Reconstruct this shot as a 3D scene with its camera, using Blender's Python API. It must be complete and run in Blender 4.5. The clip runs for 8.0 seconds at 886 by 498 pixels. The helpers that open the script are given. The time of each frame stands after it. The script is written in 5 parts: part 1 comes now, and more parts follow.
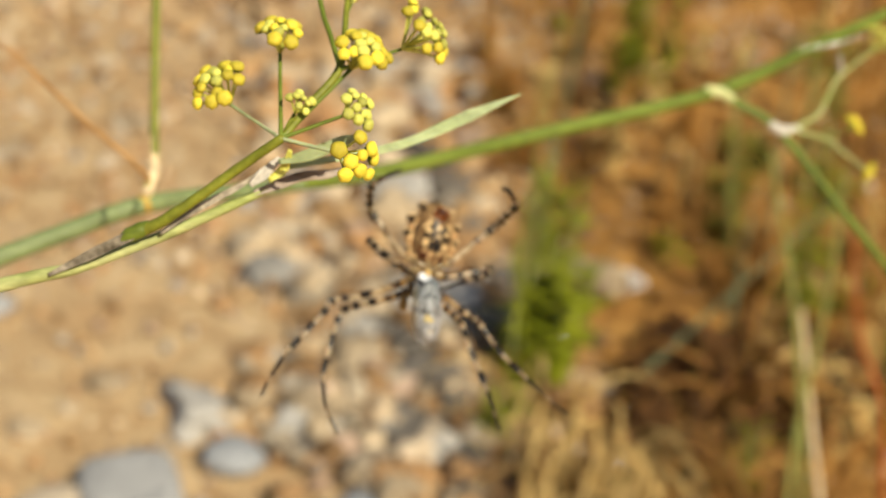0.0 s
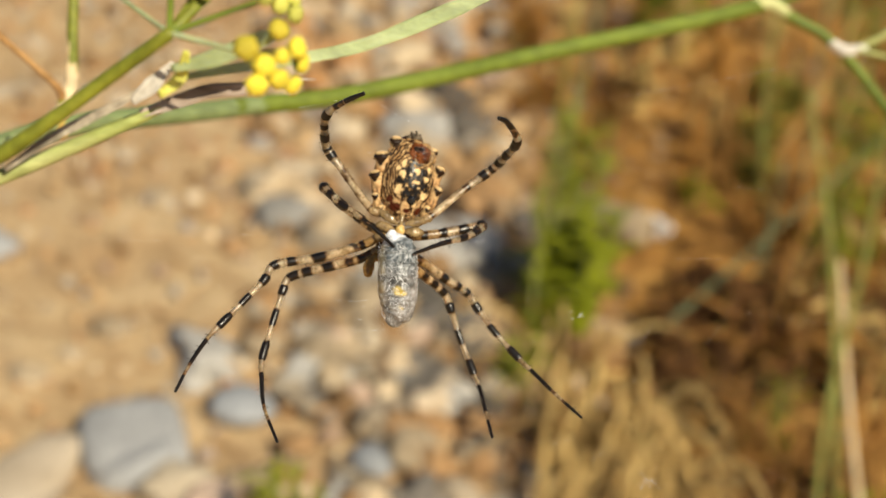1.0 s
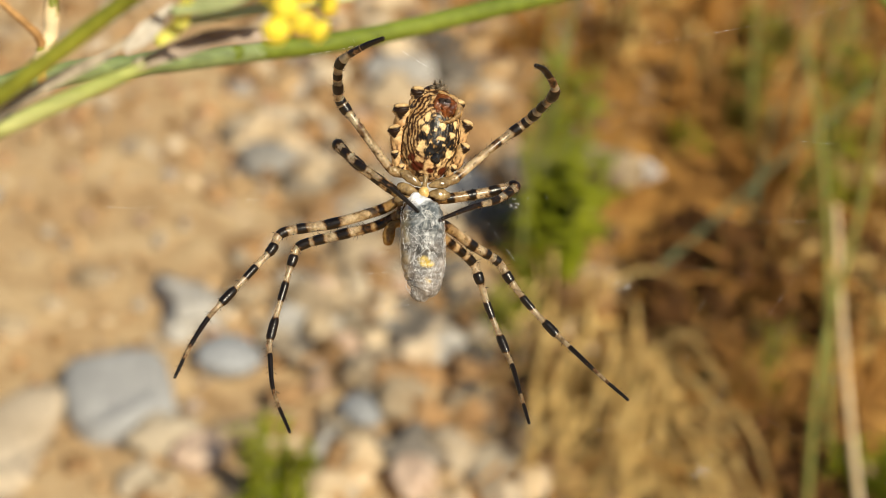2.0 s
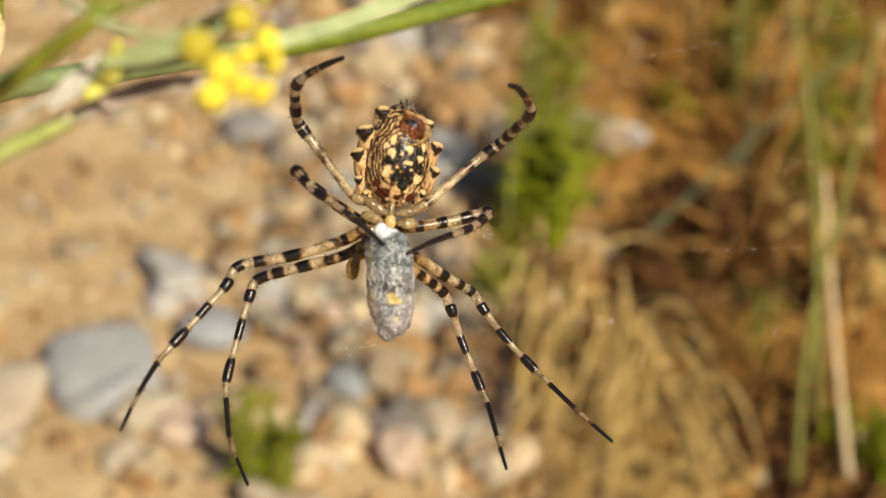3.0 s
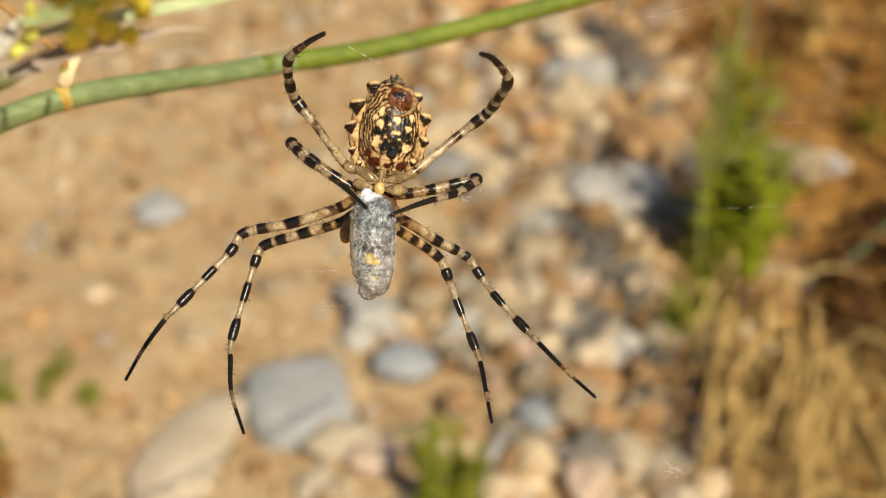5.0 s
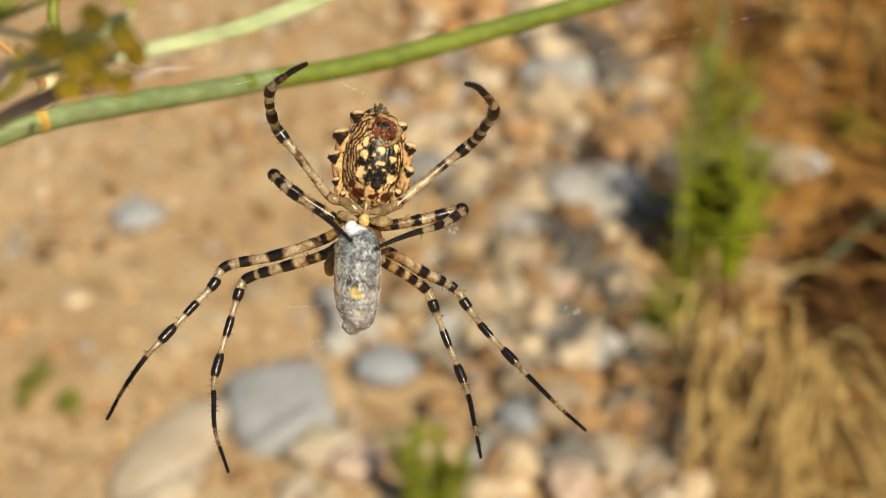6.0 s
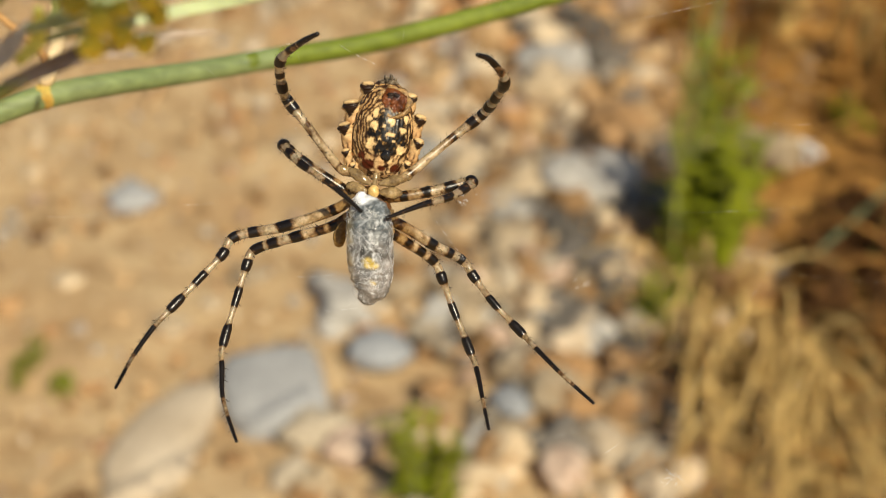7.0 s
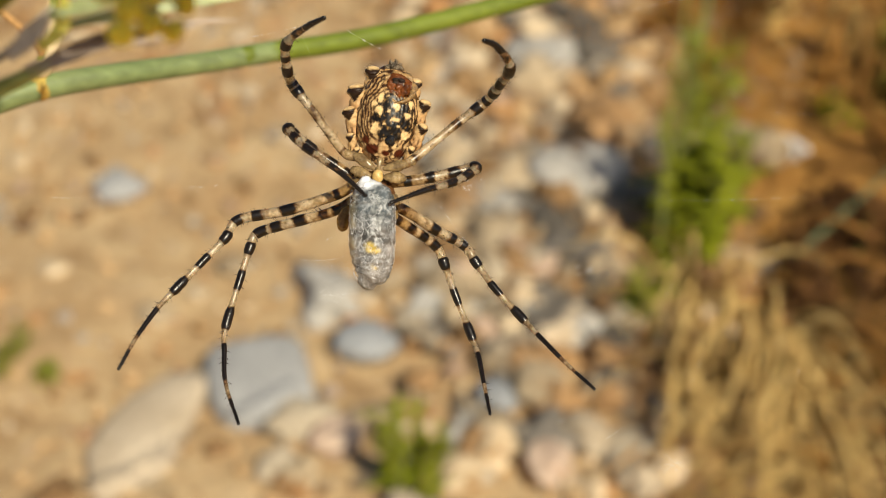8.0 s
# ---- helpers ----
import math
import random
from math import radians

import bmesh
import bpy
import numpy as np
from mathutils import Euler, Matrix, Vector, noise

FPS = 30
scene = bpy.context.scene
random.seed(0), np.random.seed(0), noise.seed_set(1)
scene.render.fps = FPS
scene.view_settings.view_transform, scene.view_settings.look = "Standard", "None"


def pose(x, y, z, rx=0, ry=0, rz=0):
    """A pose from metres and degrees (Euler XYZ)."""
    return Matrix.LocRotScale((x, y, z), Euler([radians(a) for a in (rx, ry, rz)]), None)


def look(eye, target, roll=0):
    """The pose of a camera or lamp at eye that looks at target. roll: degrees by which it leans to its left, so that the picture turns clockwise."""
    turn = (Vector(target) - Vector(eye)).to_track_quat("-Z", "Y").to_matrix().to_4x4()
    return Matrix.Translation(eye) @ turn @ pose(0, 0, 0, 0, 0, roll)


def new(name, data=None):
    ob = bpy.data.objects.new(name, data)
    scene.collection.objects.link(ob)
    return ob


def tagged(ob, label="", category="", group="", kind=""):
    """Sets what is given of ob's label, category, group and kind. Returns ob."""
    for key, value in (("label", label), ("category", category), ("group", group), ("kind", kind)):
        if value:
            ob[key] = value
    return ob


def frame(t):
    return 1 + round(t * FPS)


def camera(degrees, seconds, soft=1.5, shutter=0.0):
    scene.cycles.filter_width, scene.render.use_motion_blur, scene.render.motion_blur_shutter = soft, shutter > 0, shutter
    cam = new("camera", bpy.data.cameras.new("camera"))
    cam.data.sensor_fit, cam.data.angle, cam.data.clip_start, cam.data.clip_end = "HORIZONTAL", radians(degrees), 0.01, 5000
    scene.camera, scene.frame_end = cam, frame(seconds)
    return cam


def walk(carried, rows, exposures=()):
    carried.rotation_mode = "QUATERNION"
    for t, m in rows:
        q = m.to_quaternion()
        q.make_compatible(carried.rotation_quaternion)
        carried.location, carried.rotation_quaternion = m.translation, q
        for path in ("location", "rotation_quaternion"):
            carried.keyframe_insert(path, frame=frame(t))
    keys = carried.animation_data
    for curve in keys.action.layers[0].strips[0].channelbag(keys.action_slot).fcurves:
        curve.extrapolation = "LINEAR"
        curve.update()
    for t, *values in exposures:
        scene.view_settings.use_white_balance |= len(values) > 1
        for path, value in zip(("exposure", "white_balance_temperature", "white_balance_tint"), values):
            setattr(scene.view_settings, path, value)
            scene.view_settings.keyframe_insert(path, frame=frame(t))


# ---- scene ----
# The path: a hand-held camera that closes in on a spider's web and drifts to the right.
cam = camera(34.82, 8.0, soft=0.7)
PATH = [
    (0.0, pose(-0.03451, -0.26773, 0.92974, 65.293, -4.918, -5.689)),
    (0.1, pose(-0.03033, -0.24668, 0.92032, 65.366, -4.701, -5.681)),
    (0.2, pose(-0.02470, -0.22451, 0.91370, 64.832, -4.866, -5.226)),
    (0.3, pose(-0.01946, -0.20741, 0.90743, 64.321, -5.142, -4.768)),
    (0.5, pose(-0.01544, -0.20245, 0.90349, 63.901, -4.837, -4.621)),
    (0.7, pose(-0.01659, -0.20380, 0.90275, 62.998, -4.737, -4.974)),
    (1.0, pose(-0.01796, -0.20298, 0.90151, 62.841, -4.950, -4.554)),
    (1.2, pose(-0.01761, -0.19943, 0.90026, 62.284, -5.068, -4.805)),
    (1.5, pose(-0.01726, -0.19327, 0.89646, 62.108, -4.912, -5.174)),
    (1.7, pose(-0.02022, -0.18847, 0.89181, 61.517, -4.882, -5.153)),
    (2.8, pose(-0.02331, -0.16102, 0.89433, 59.303, -4.934, -6.597)),
    (3.0, pose(-0.01788, -0.16156, 0.89353, 59.089, -4.591, -6.170)),
    (3.2, pose(-0.00686, -0.16296, 0.89382, 59.046, -3.115, -4.469)),
    (3.5, pose(0.00789, -0.16502, 0.89438, 59.266, -0.799, -1.305)),
    (3.7, pose(0.01273, -0.16931, 0.89305, 60.130, 0.243, 0.099)),
    (3.8, pose(0.01381, -0.17130, 0.89144, 59.913, 0.609, 0.670)),
    (4.0, pose(0.01347, -0.17488, 0.88965, 59.753, 1.677, 2.423)),
    (4.2, pose(0.01251, -0.17677, 0.88974, 60.576, 1.738, 3.252)),
    (4.5, pose(0.01138, -0.17815, 0.88999, 60.628, 0.973, 1.844)),
    (4.7, pose(0.01286, -0.17856, 0.88969, 60.527, 0.511, 1.326)),
    (5.8, pose(0.01297, -0.17199, 0.89358, 60.841, 0.671, 0.236)),
    (6.0, pose(0.01197, -0.17208, 0.89268, 60.535, 0.550, 0.041)),
    (6.2, pose(0.01096, -0.17168, 0.89198, 59.644, 0.509, -0.040)),
    (6.5, pose(0.01084, -0.17052, 0.89174, 59.735, 0.557, -0.053)),
    (6.7, pose(0.01040, -0.17191, 0.89203, 59.701, 0.162, -0.035)),
    (7.0, pose(0.00964, -0.17314, 0.89090, 60.000, 0.000, 0.000)),
    (7.2, pose(0.00919, -0.17304, 0.88966, 60.005, -0.005, -0.106)),
    (7.5, pose(0.00897, -0.17464, 0.88975, 59.863, -0.192, -0.023)),
    (7.7, pose(0.00851, -0.17391, 0.88947, 59.826, -0.256, 0.192)),
    (8.0, pose(0.00708, -0.17422, 0.89024, 59.727, -0.853, -0.221)),
]
walk(cam, PATH, [(0.0, 0.08), (0.5, -0.04), (1.0, 0.05), (3.5, 0.1), (4.5, 0.06), (6.0, 0.02), (8.0, 0.0)])
# a close-up lens: shallow depth of field round the spider
cam.data.dof.use_dof = True
cam.data.dof.focus_distance = 0.205
cam.data.dof.aperture_fstop = 19.0

# ---- world and sun ----
SUN_EL, SUN_AZ = radians(43), radians(29)  # height, and angle to the right of straight behind the camera
world = bpy.data.worlds.new("world")
scene.world = world
world.use_nodes = True
wn, wl = world.node_tree.nodes, world.node_tree.links
sky = wn.new("ShaderNodeTexSky")
sky.sky_type, sky.sun_disc = "NISHITA", False
sky.sun_elevation, sky.sun_rotation = SUN_EL, radians(180) - SUN_AZ
wl.new(sky.outputs["Color"], wn["Background"].inputs["Color"])
wn["Background"].inputs["Strength"].default_value = 0.052
sun = new("sun", bpy.data.lights.new("sun", "SUN"))
sun.data.energy, sun.data.angle, sun.data.color = 5.0, radians(0.55), (1.0, 0.9, 0.68)
to_sun = Vector((math.sin(SUN_AZ) * math.cos(SUN_EL), -math.cos(SUN_AZ) * math.cos(SUN_EL), math.sin(SUN_EL)))
sun.matrix_world = look(to_sun * 20, (0, 0, 0))


# ---- materials ----
def mat(name, rough=0.6, spec=0.4):
    m = bpy.data.materials.new(name)
    m.use_nodes = True
    n = m.node_tree.nodes
    b = n["Principled BSDF"]
    b.inputs["Roughness"].default_value = rough
    b.inputs["Specular IOR Level"].default_value = spec
    return m, n, m.node_tree.links, b


def ramp(n, stops):
    r = n.new("ShaderNodeValToRGB")
    e = r.color_ramp.elements
    while len(e) < len(stops):
        e.new(0.5)
    for el, (p, c) in zip(e, stops):
        el.position, el.color = p, (*c, 1)
    return r


def noise_node(n, l, scale, detail=3.0, rough=0.55, space="Object", stretch=None):
    tc = n.new("ShaderNodeTexCoord")
    t = n.new("ShaderNodeTexNoise")
    t.inputs["Scale"].default_value, t.inputs["Detail"].default_value, t.inputs["Roughness"].default_value = scale, detail, rough
    if stretch:
        mp = n.new("ShaderNodeMapping")
        mp.inputs["Scale"].default_value = stretch
        l.new(tc.outputs[space], mp.inputs["Vector"])
        l.new(mp.outputs["Vector"], t.inputs["Vector"])
    else:
        l.new(tc.outputs[space], t.inputs["Vector"])
    return t


def mix(n, l, fac, a, b, mode="MIX"):
    x = n.new("ShaderNodeMix")
    x.data_type, x.blend_type = "RGBA", mode
    for value, sock in ((fac, x.inputs[0]), (a, x.inputs[6]), (b, x.inputs[7])):
        if isinstance(value, bpy.types.NodeSocket):
            l.new(value, sock)
        elif isinstance(value, (int, float)):
            sock.default_value = value
        else:
            sock.default_value = (*value, 1)
    return x.outputs[2]


def bump(n, l, b, height, strength, dist):
    u = n.new("ShaderNodeBump")
    u.inputs["Strength"].default_value, u.inputs["Distance"].default_value = strength, dist
    l.new(height, u.inputs["Height"])
    l.new(u.outputs["Normal"], b.inputs["Normal"])


def random_value(n):
    return n.new("ShaderNodeObjectInfo").outputs["Random"]


def island_value(n):
    return n.new("ShaderNodeNewGeometry").outputs["Random Per Island"]


def mottled(name, dark, light, scale, rough=0.7, spec=0.3, fine=None, vary=None, bumps=0.0, dist=0.001, trans=0.0, stretch=None, glow=0.0):
    """A surface mottled at two scales between two colours; vary: 'object' or 'island' shifts each piece's tone."""
    m, n, l, b = mat(name, rough, spec)
    t = noise_node(n, l, scale, 4, stretch=stretch)
    f = noise_node(n, l, fine or scale * 7, 3, stretch=stretch)
    r = ramp(n, [(0.3, dark), (0.7, light)])
    l.new(t.outputs["Fac"], r.inputs["Fac"])
    g = ramp(n, [(0.3, (0.72, 0.72, 0.72)), (0.7, (1.18, 1.18, 1.18))])
    l.new(f.outputs["Fac"], g.inputs["Fac"])
    c = mix(n, l, 1.0, r.outputs["Color"], g.outputs["Color"], "MULTIPLY")
    if vary:
        v = ramp(n, [(0.0, (0.6, 0.6, 0.6)), (1.0, (1.3, 1.3, 1.3))])
        l.new(random_value(n) if vary == "object" else island_value(n), v.inputs["Fac"])
        c = mix(n, l, 1.0, c, v.outputs["Color"], "MULTIPLY")
    l.new(c, b.inputs["Base Color"])
    if bumps:
        bump(n, l, b, f.outputs["Fac"], bumps, dist)
    if glow:  # light that passes through thin leaves
        tr = n.new("ShaderNodeBsdfTranslucent")
        l.new(c, tr.inputs["Color"])
        mx = n.new("ShaderNodeMixShader")
        mx.inputs[0].default_value = glow
        l.new(b.outputs[0], mx.inputs[1])
        l.new(tr.outputs[0], mx.inputs[2])
        l.new(mx.outputs[0], n["Material Output"].inputs["Surface"])
    if trans:
        b.inputs["Subsurface Weight"].default_value = trans
        b.inputs["Subsurface Radius"].default_value = (1.0, 0.8, 0.3)
        b.inputs["Subsurface Scale"].default_value = 0.001
    return m


def leg_material():
    """Banded spider cuticle: pale translucent straw with glossy black bands, by the stored band pattern."""
    m, n, l, b = mat("leg_cuticle", 0.31, 0.5)
    b.inputs["Subsurface Weight"].default_value = 0.15
    b.inputs["Subsurface Radius"].default_value = (1.0, 0.6, 0.3)
    b.inputs["Subsurface Scale"].default_value = 0.0006
    at = n.new("ShaderNodeAttribute")
    at.attribute_name = "band"
    t = noise_node(n, l, 900, 3)
    s = n.new("ShaderNodeMath")
    s.operation = "MULTIPLY_ADD"
    l.new(t.outputs["Fac"], s.inputs[0])
    s.inputs[1].default_value, s.inputs[2].default_value = 1.4, -0.76
    a = n.new("ShaderNodeMath")
    l.new(at.outputs["Fac"], a.inputs[0])
    l.new(s.outputs[0], a.inputs[1])
    r = ramp(n, [(0.0, (0.8, 0.68, 0.49)), (0.14, (0.52, 0.4, 0.24)), (0.4, (0.15, 0.075, 0.03)), (0.6, (0.009, 0.006, 0.005))])
    l.new(a.outputs[0], r.inputs["Fac"])
    th = n.new("ShaderNodeAttribute")
    th.attribute_name = "thigh"
    # brown of the thigh, with the shade near the body tinted in
    tint = ramp(n, [(0.0, (1, 1, 1)), (1.0, (0.47, 0.34, 0.175))])
    l.new(th.outputs["Fac"], tint.inputs["Fac"])
    c = mix(n, l, 1.0, r.outputs["Color"], tint.outputs["Color"], "MULTIPLY")
    f = noise_node(n, l, 2600, 2)
    g = ramp(n, [(0.3, (0.75, 0.72, 0.68)), (0.65, (1.12, 1.12, 1.12))])
    l.new(f.outputs["Fac"], g.inputs["Fac"])
    c = mix(n, l, 1.0, c, g.outputs["Color"], "MULTIPLY")
    w = noise_node(n, l, 520, 4, 0.65)
    stain = ramp(n, [(0.36, (0.55, 0.48, 0.42)), (0.5, (0.95, 0.94, 0.93)), (0.66, (1.15, 1.18, 1.25))])
    l.new(w.outputs["Fac"], stain.inputs["Fac"])
    l.new(mix(n, l, 1.0, c, stain.outputs["Color"], "MULTIPLY"), b.inputs["Base Color"])
    # the pale parts let some light through
    clear = ramp(n, [(0.1, (0.72, 0.72, 0.72)), (0.45, (0, 0, 0))])
    l.new(a.outputs[0], clear.inputs["Fac"])
    solid = ramp(n, [(0.0, (1, 1, 1)), (0.5, (0.25, 0.25, 0.25))])
    l.new(th.outputs["Fac"], solid.inputs["Fac"])
    l.new(mix(n, l, 1.0, clear.outputs["Color"], solid.outputs["Color"], "MULTIPLY"), b.inputs["Transmission Weight"])
    bump(n, l, b, f.outputs["Fac"], 0.2, 0.0002)
    return m


def abdomen_material():
    m, n, l, b = mat("abdomen_cuticle", 0.34, 0.3)
    at = n.new("ShaderNodeAttribute")
    at.attribute_name = "pigment"
    f = noise_node(n, l, 1800, 3)
    g = ramp(n, [(0.3, (0.7, 0.68, 0.66)), (0.68, (1.15, 1.15, 1.15))])
    l.new(f.outputs["Fac"], g.inputs["Fac"])
    l.new(mix(n, l, 1.0, at.outputs["Color"], g.outputs["Color"], "MULTIPLY"), b.inputs["Base Color"])
    bump(n, l, b, f.outputs["Fac"], 0.22, 0.0002)
    return m


def prey_material():
    """Insect wrapped in silk: a bluish grey bundle, pinkish below, with yellow bands showing through."""
    m, n, l, b = mat("silk_wrap", 0.38, 0.5)
    t = noise_node(n, l, 420, 4, 0.6, stretch=(1, 0.6, 1))
    r = ramp(n, [(0.34, (0.3, 0.33, 0.36)), (0.5, (0.85, 0.86, 0.86)), (0.66, (1.5, 1.5, 1.52))])
    l.new(t.outputs["Fac"], r.inputs["Fac"])
    at = n.new("ShaderNodeAttribute")
    at.attribute_name = "pigment"
    c = mix(n, l, 1.0, at.outputs["Color"], r.outputs["Color"], "MULTIPLY")
    # matted silk: fine wavy streaks in three directions
    for turn, scale, white in ((0.15, 2600, 0.5), (0.8, 2100, 0.45), (-0.6, 2300, 0.45), (1.5, 1900, 0.32)):
        tc = n.new("ShaderNodeTexCoord")
        rot = n.new("ShaderNodeMapping")
        rot.inputs["Rotation"].default_value = (0, 0, turn)
        l.new(tc.outputs["Object"], rot.inputs["Vector"])
        sq = n.new("ShaderNodeMapping")
        sq.inputs["Scale"].default_value = (1, 0.2, 0.6)
        l.new(rot.outputs["Vector"], sq.inputs["Vector"])
        k = n.new("ShaderNodeTexNoise")
        k.inputs["Scale"].default_value, k.inputs["Detail"].default_value, k.inputs["Distortion"].default_value = scale, 3, 0.8
        l.new(sq.outputs["Vector"], k.inputs["Vector"])
        e = ramp(n, [(0.57, (0, 0, 0)), (0.7, (white, white, white))])
        l.new(k.outputs["Fac"], e.inputs["Fac"])
        c = mix(n, l, e.outputs["Color"], c, (0.68, 0.7, 0.73))
    l.new(c, b.inputs["Base Color"])
    w = noise_node(n, l, 900, 4, 0.65, stretch=(1, 0.4, 1))
    bump(n, l, b, w.outputs["Fac"], 0.7, 0.0004)
    return m


def ground_material():
    """Pale sandy earth on one side, brown leaf litter on the other, with an uneven border between them."""
    m, n, l, b = mat("earth", 0.95, 0.1)
    tc = n.new("ShaderNodeTexCoord")
    big = noise_node(n, l, 2.2, 4)
    mid = noise_node(n, l, 11, 6, 0.7)
    fine = noise_node(n, l, 110, 4, 0.7)
    sand = ramp(n, [(0.28, (0.3, 0.175, 0.08)), (0.5, (0.56, 0.4, 0.225)), (0.72, (0.72, 0.56, 0.35))])
    l.new(mid.outputs["Fac"], sand.inputs["Fac"])
    patch = noise_node(n, l, 5.5, 3, 0.6)
    few = ramp(n, [(0.5, (0, 0, 0)), (0.64, (0.5, 0.5, 0.5))])
    l.new(patch.outputs["Fac"], few.inputs["Fac"])
    earth = mix(n, l, few.outputs["Color"], sand.outputs["Color"], (0.36, 0.2, 0.085))
    lit = ramp(n, [(0.3, (0.2, 0.085, 0.02)), (0.5, (0.44, 0.225, 0.06)), (0.72, (0.64, 0.38, 0.12))])
    l.new(mid.outputs["Fac"], lit.inputs["Fac"])
    sep = n.new("ShaderNodeSeparateXYZ")
    l.new(tc.outputs["Object"], sep.inputs[0])
    k = n.new("ShaderNodeMath")
    k.operation = "MULTIPLY_ADD"
    l.new(big.outputs["Fac"], k.inputs[0])
    k.inputs[1].default_value, k.inputs[2].default_value = 0.35, -0.42
    s = n.new("ShaderNodeMath")
    l.new(sep.outputs["X"], s.inputs[0])
    l.new(k.outputs[0], s.inputs[1])
    # the border wanders more the further it runs
    far = n.new("ShaderNodeMath")
    far.operation = "SUBTRACT"
    l.new(sep.outputs["Y"], far.inputs[0])
    far.inputs[1].default_value = 1.5
    dist = n.new("ShaderNodeMath")
    dist.operation = "ABSOLUTE"
    l.new(far.outputs[0], dist.inputs[0])
    wander = noise_node(n, l, 0.7, 5, 0.65)
    off = n.new("ShaderNodeMath")
    off.operation = "SUBTRACT"
    l.new(wander.outputs["Fac"], off.inputs[0])
    off.inputs[1].default_value = 0.5
    way = n.new("ShaderNodeMath")
    way.operation = "MULTIPLY"
    l.new(off.outputs[0], way.inputs[0])
    l.new(dist.outputs[0], way.inputs[1])
    s2 = n.new("ShaderNodeMath")
    s2.operation = "MULTIPLY_ADD"
    l.new(way.outputs[0], s2.inputs[0])
    s2.inputs[1].default_value = 2.2
    l.new(s.outputs[0], s2.inputs[2])
    s = s2
    border = ramp(n, [(0.0, (0, 0, 0)), (0.16, (1, 1, 1))])
    l.new(s.outputs[0], border.inputs["Fac"])
    c = mix(n, l, border.outputs["Color"], earth, lit.outputs["Color"])
    g = ramp(n, [(0.3, (0.7, 0.68, 0.66)), (0.7, (1.2, 1.2, 1.2))])
    l.new(fine.outputs["Fac"], g.inputs["Fac"])
    l.new(mix(n, l, 1.0, c, g.outputs["Color"], "MULTIPLY"), b.inputs["Base Color"])
    bump(n, l, b, mid.outputs["Fac"], 0.6, 0.03)
    return m


def gravel_material():
    """Small stones of many tones, each its own: brown, buff, rust, grey and cream."""
    m, n, l, b = mat("gravel", 0.9, 0.15)
    r = ramp(n, [(0.0, (0.16, 0.09, 0.045)), (0.2, (0.4, 0.25, 0.12)), (0.45, (0.58, 0.4, 0.22)), (0.6, (0.46, 0.24, 0.1)), (0.75, (0.36, 0.34, 0.32)), (0.9, (0.62, 0.48, 0.31)), (1.0, (0.7, 0.58, 0.43))])
    l.new(island_value(n), r.inputs["Fac"])
    f = noise_node(n, l, 120, 3)
    g = ramp(n, [(0.3, (0.72, 0.72, 0.72)), (0.7, (1.15, 1.15, 1.15))])
    l.new(f.outputs["Fac"], g.inputs["Fac"])
    l.new(mix(n, l, 1.0, r.outputs["Color"], g.outputs["Color"], "MULTIPLY"), b.inputs["Base Color"])
    bump(n, l, b, f.outputs["Fac"], 0.3, 0.003)
    return m


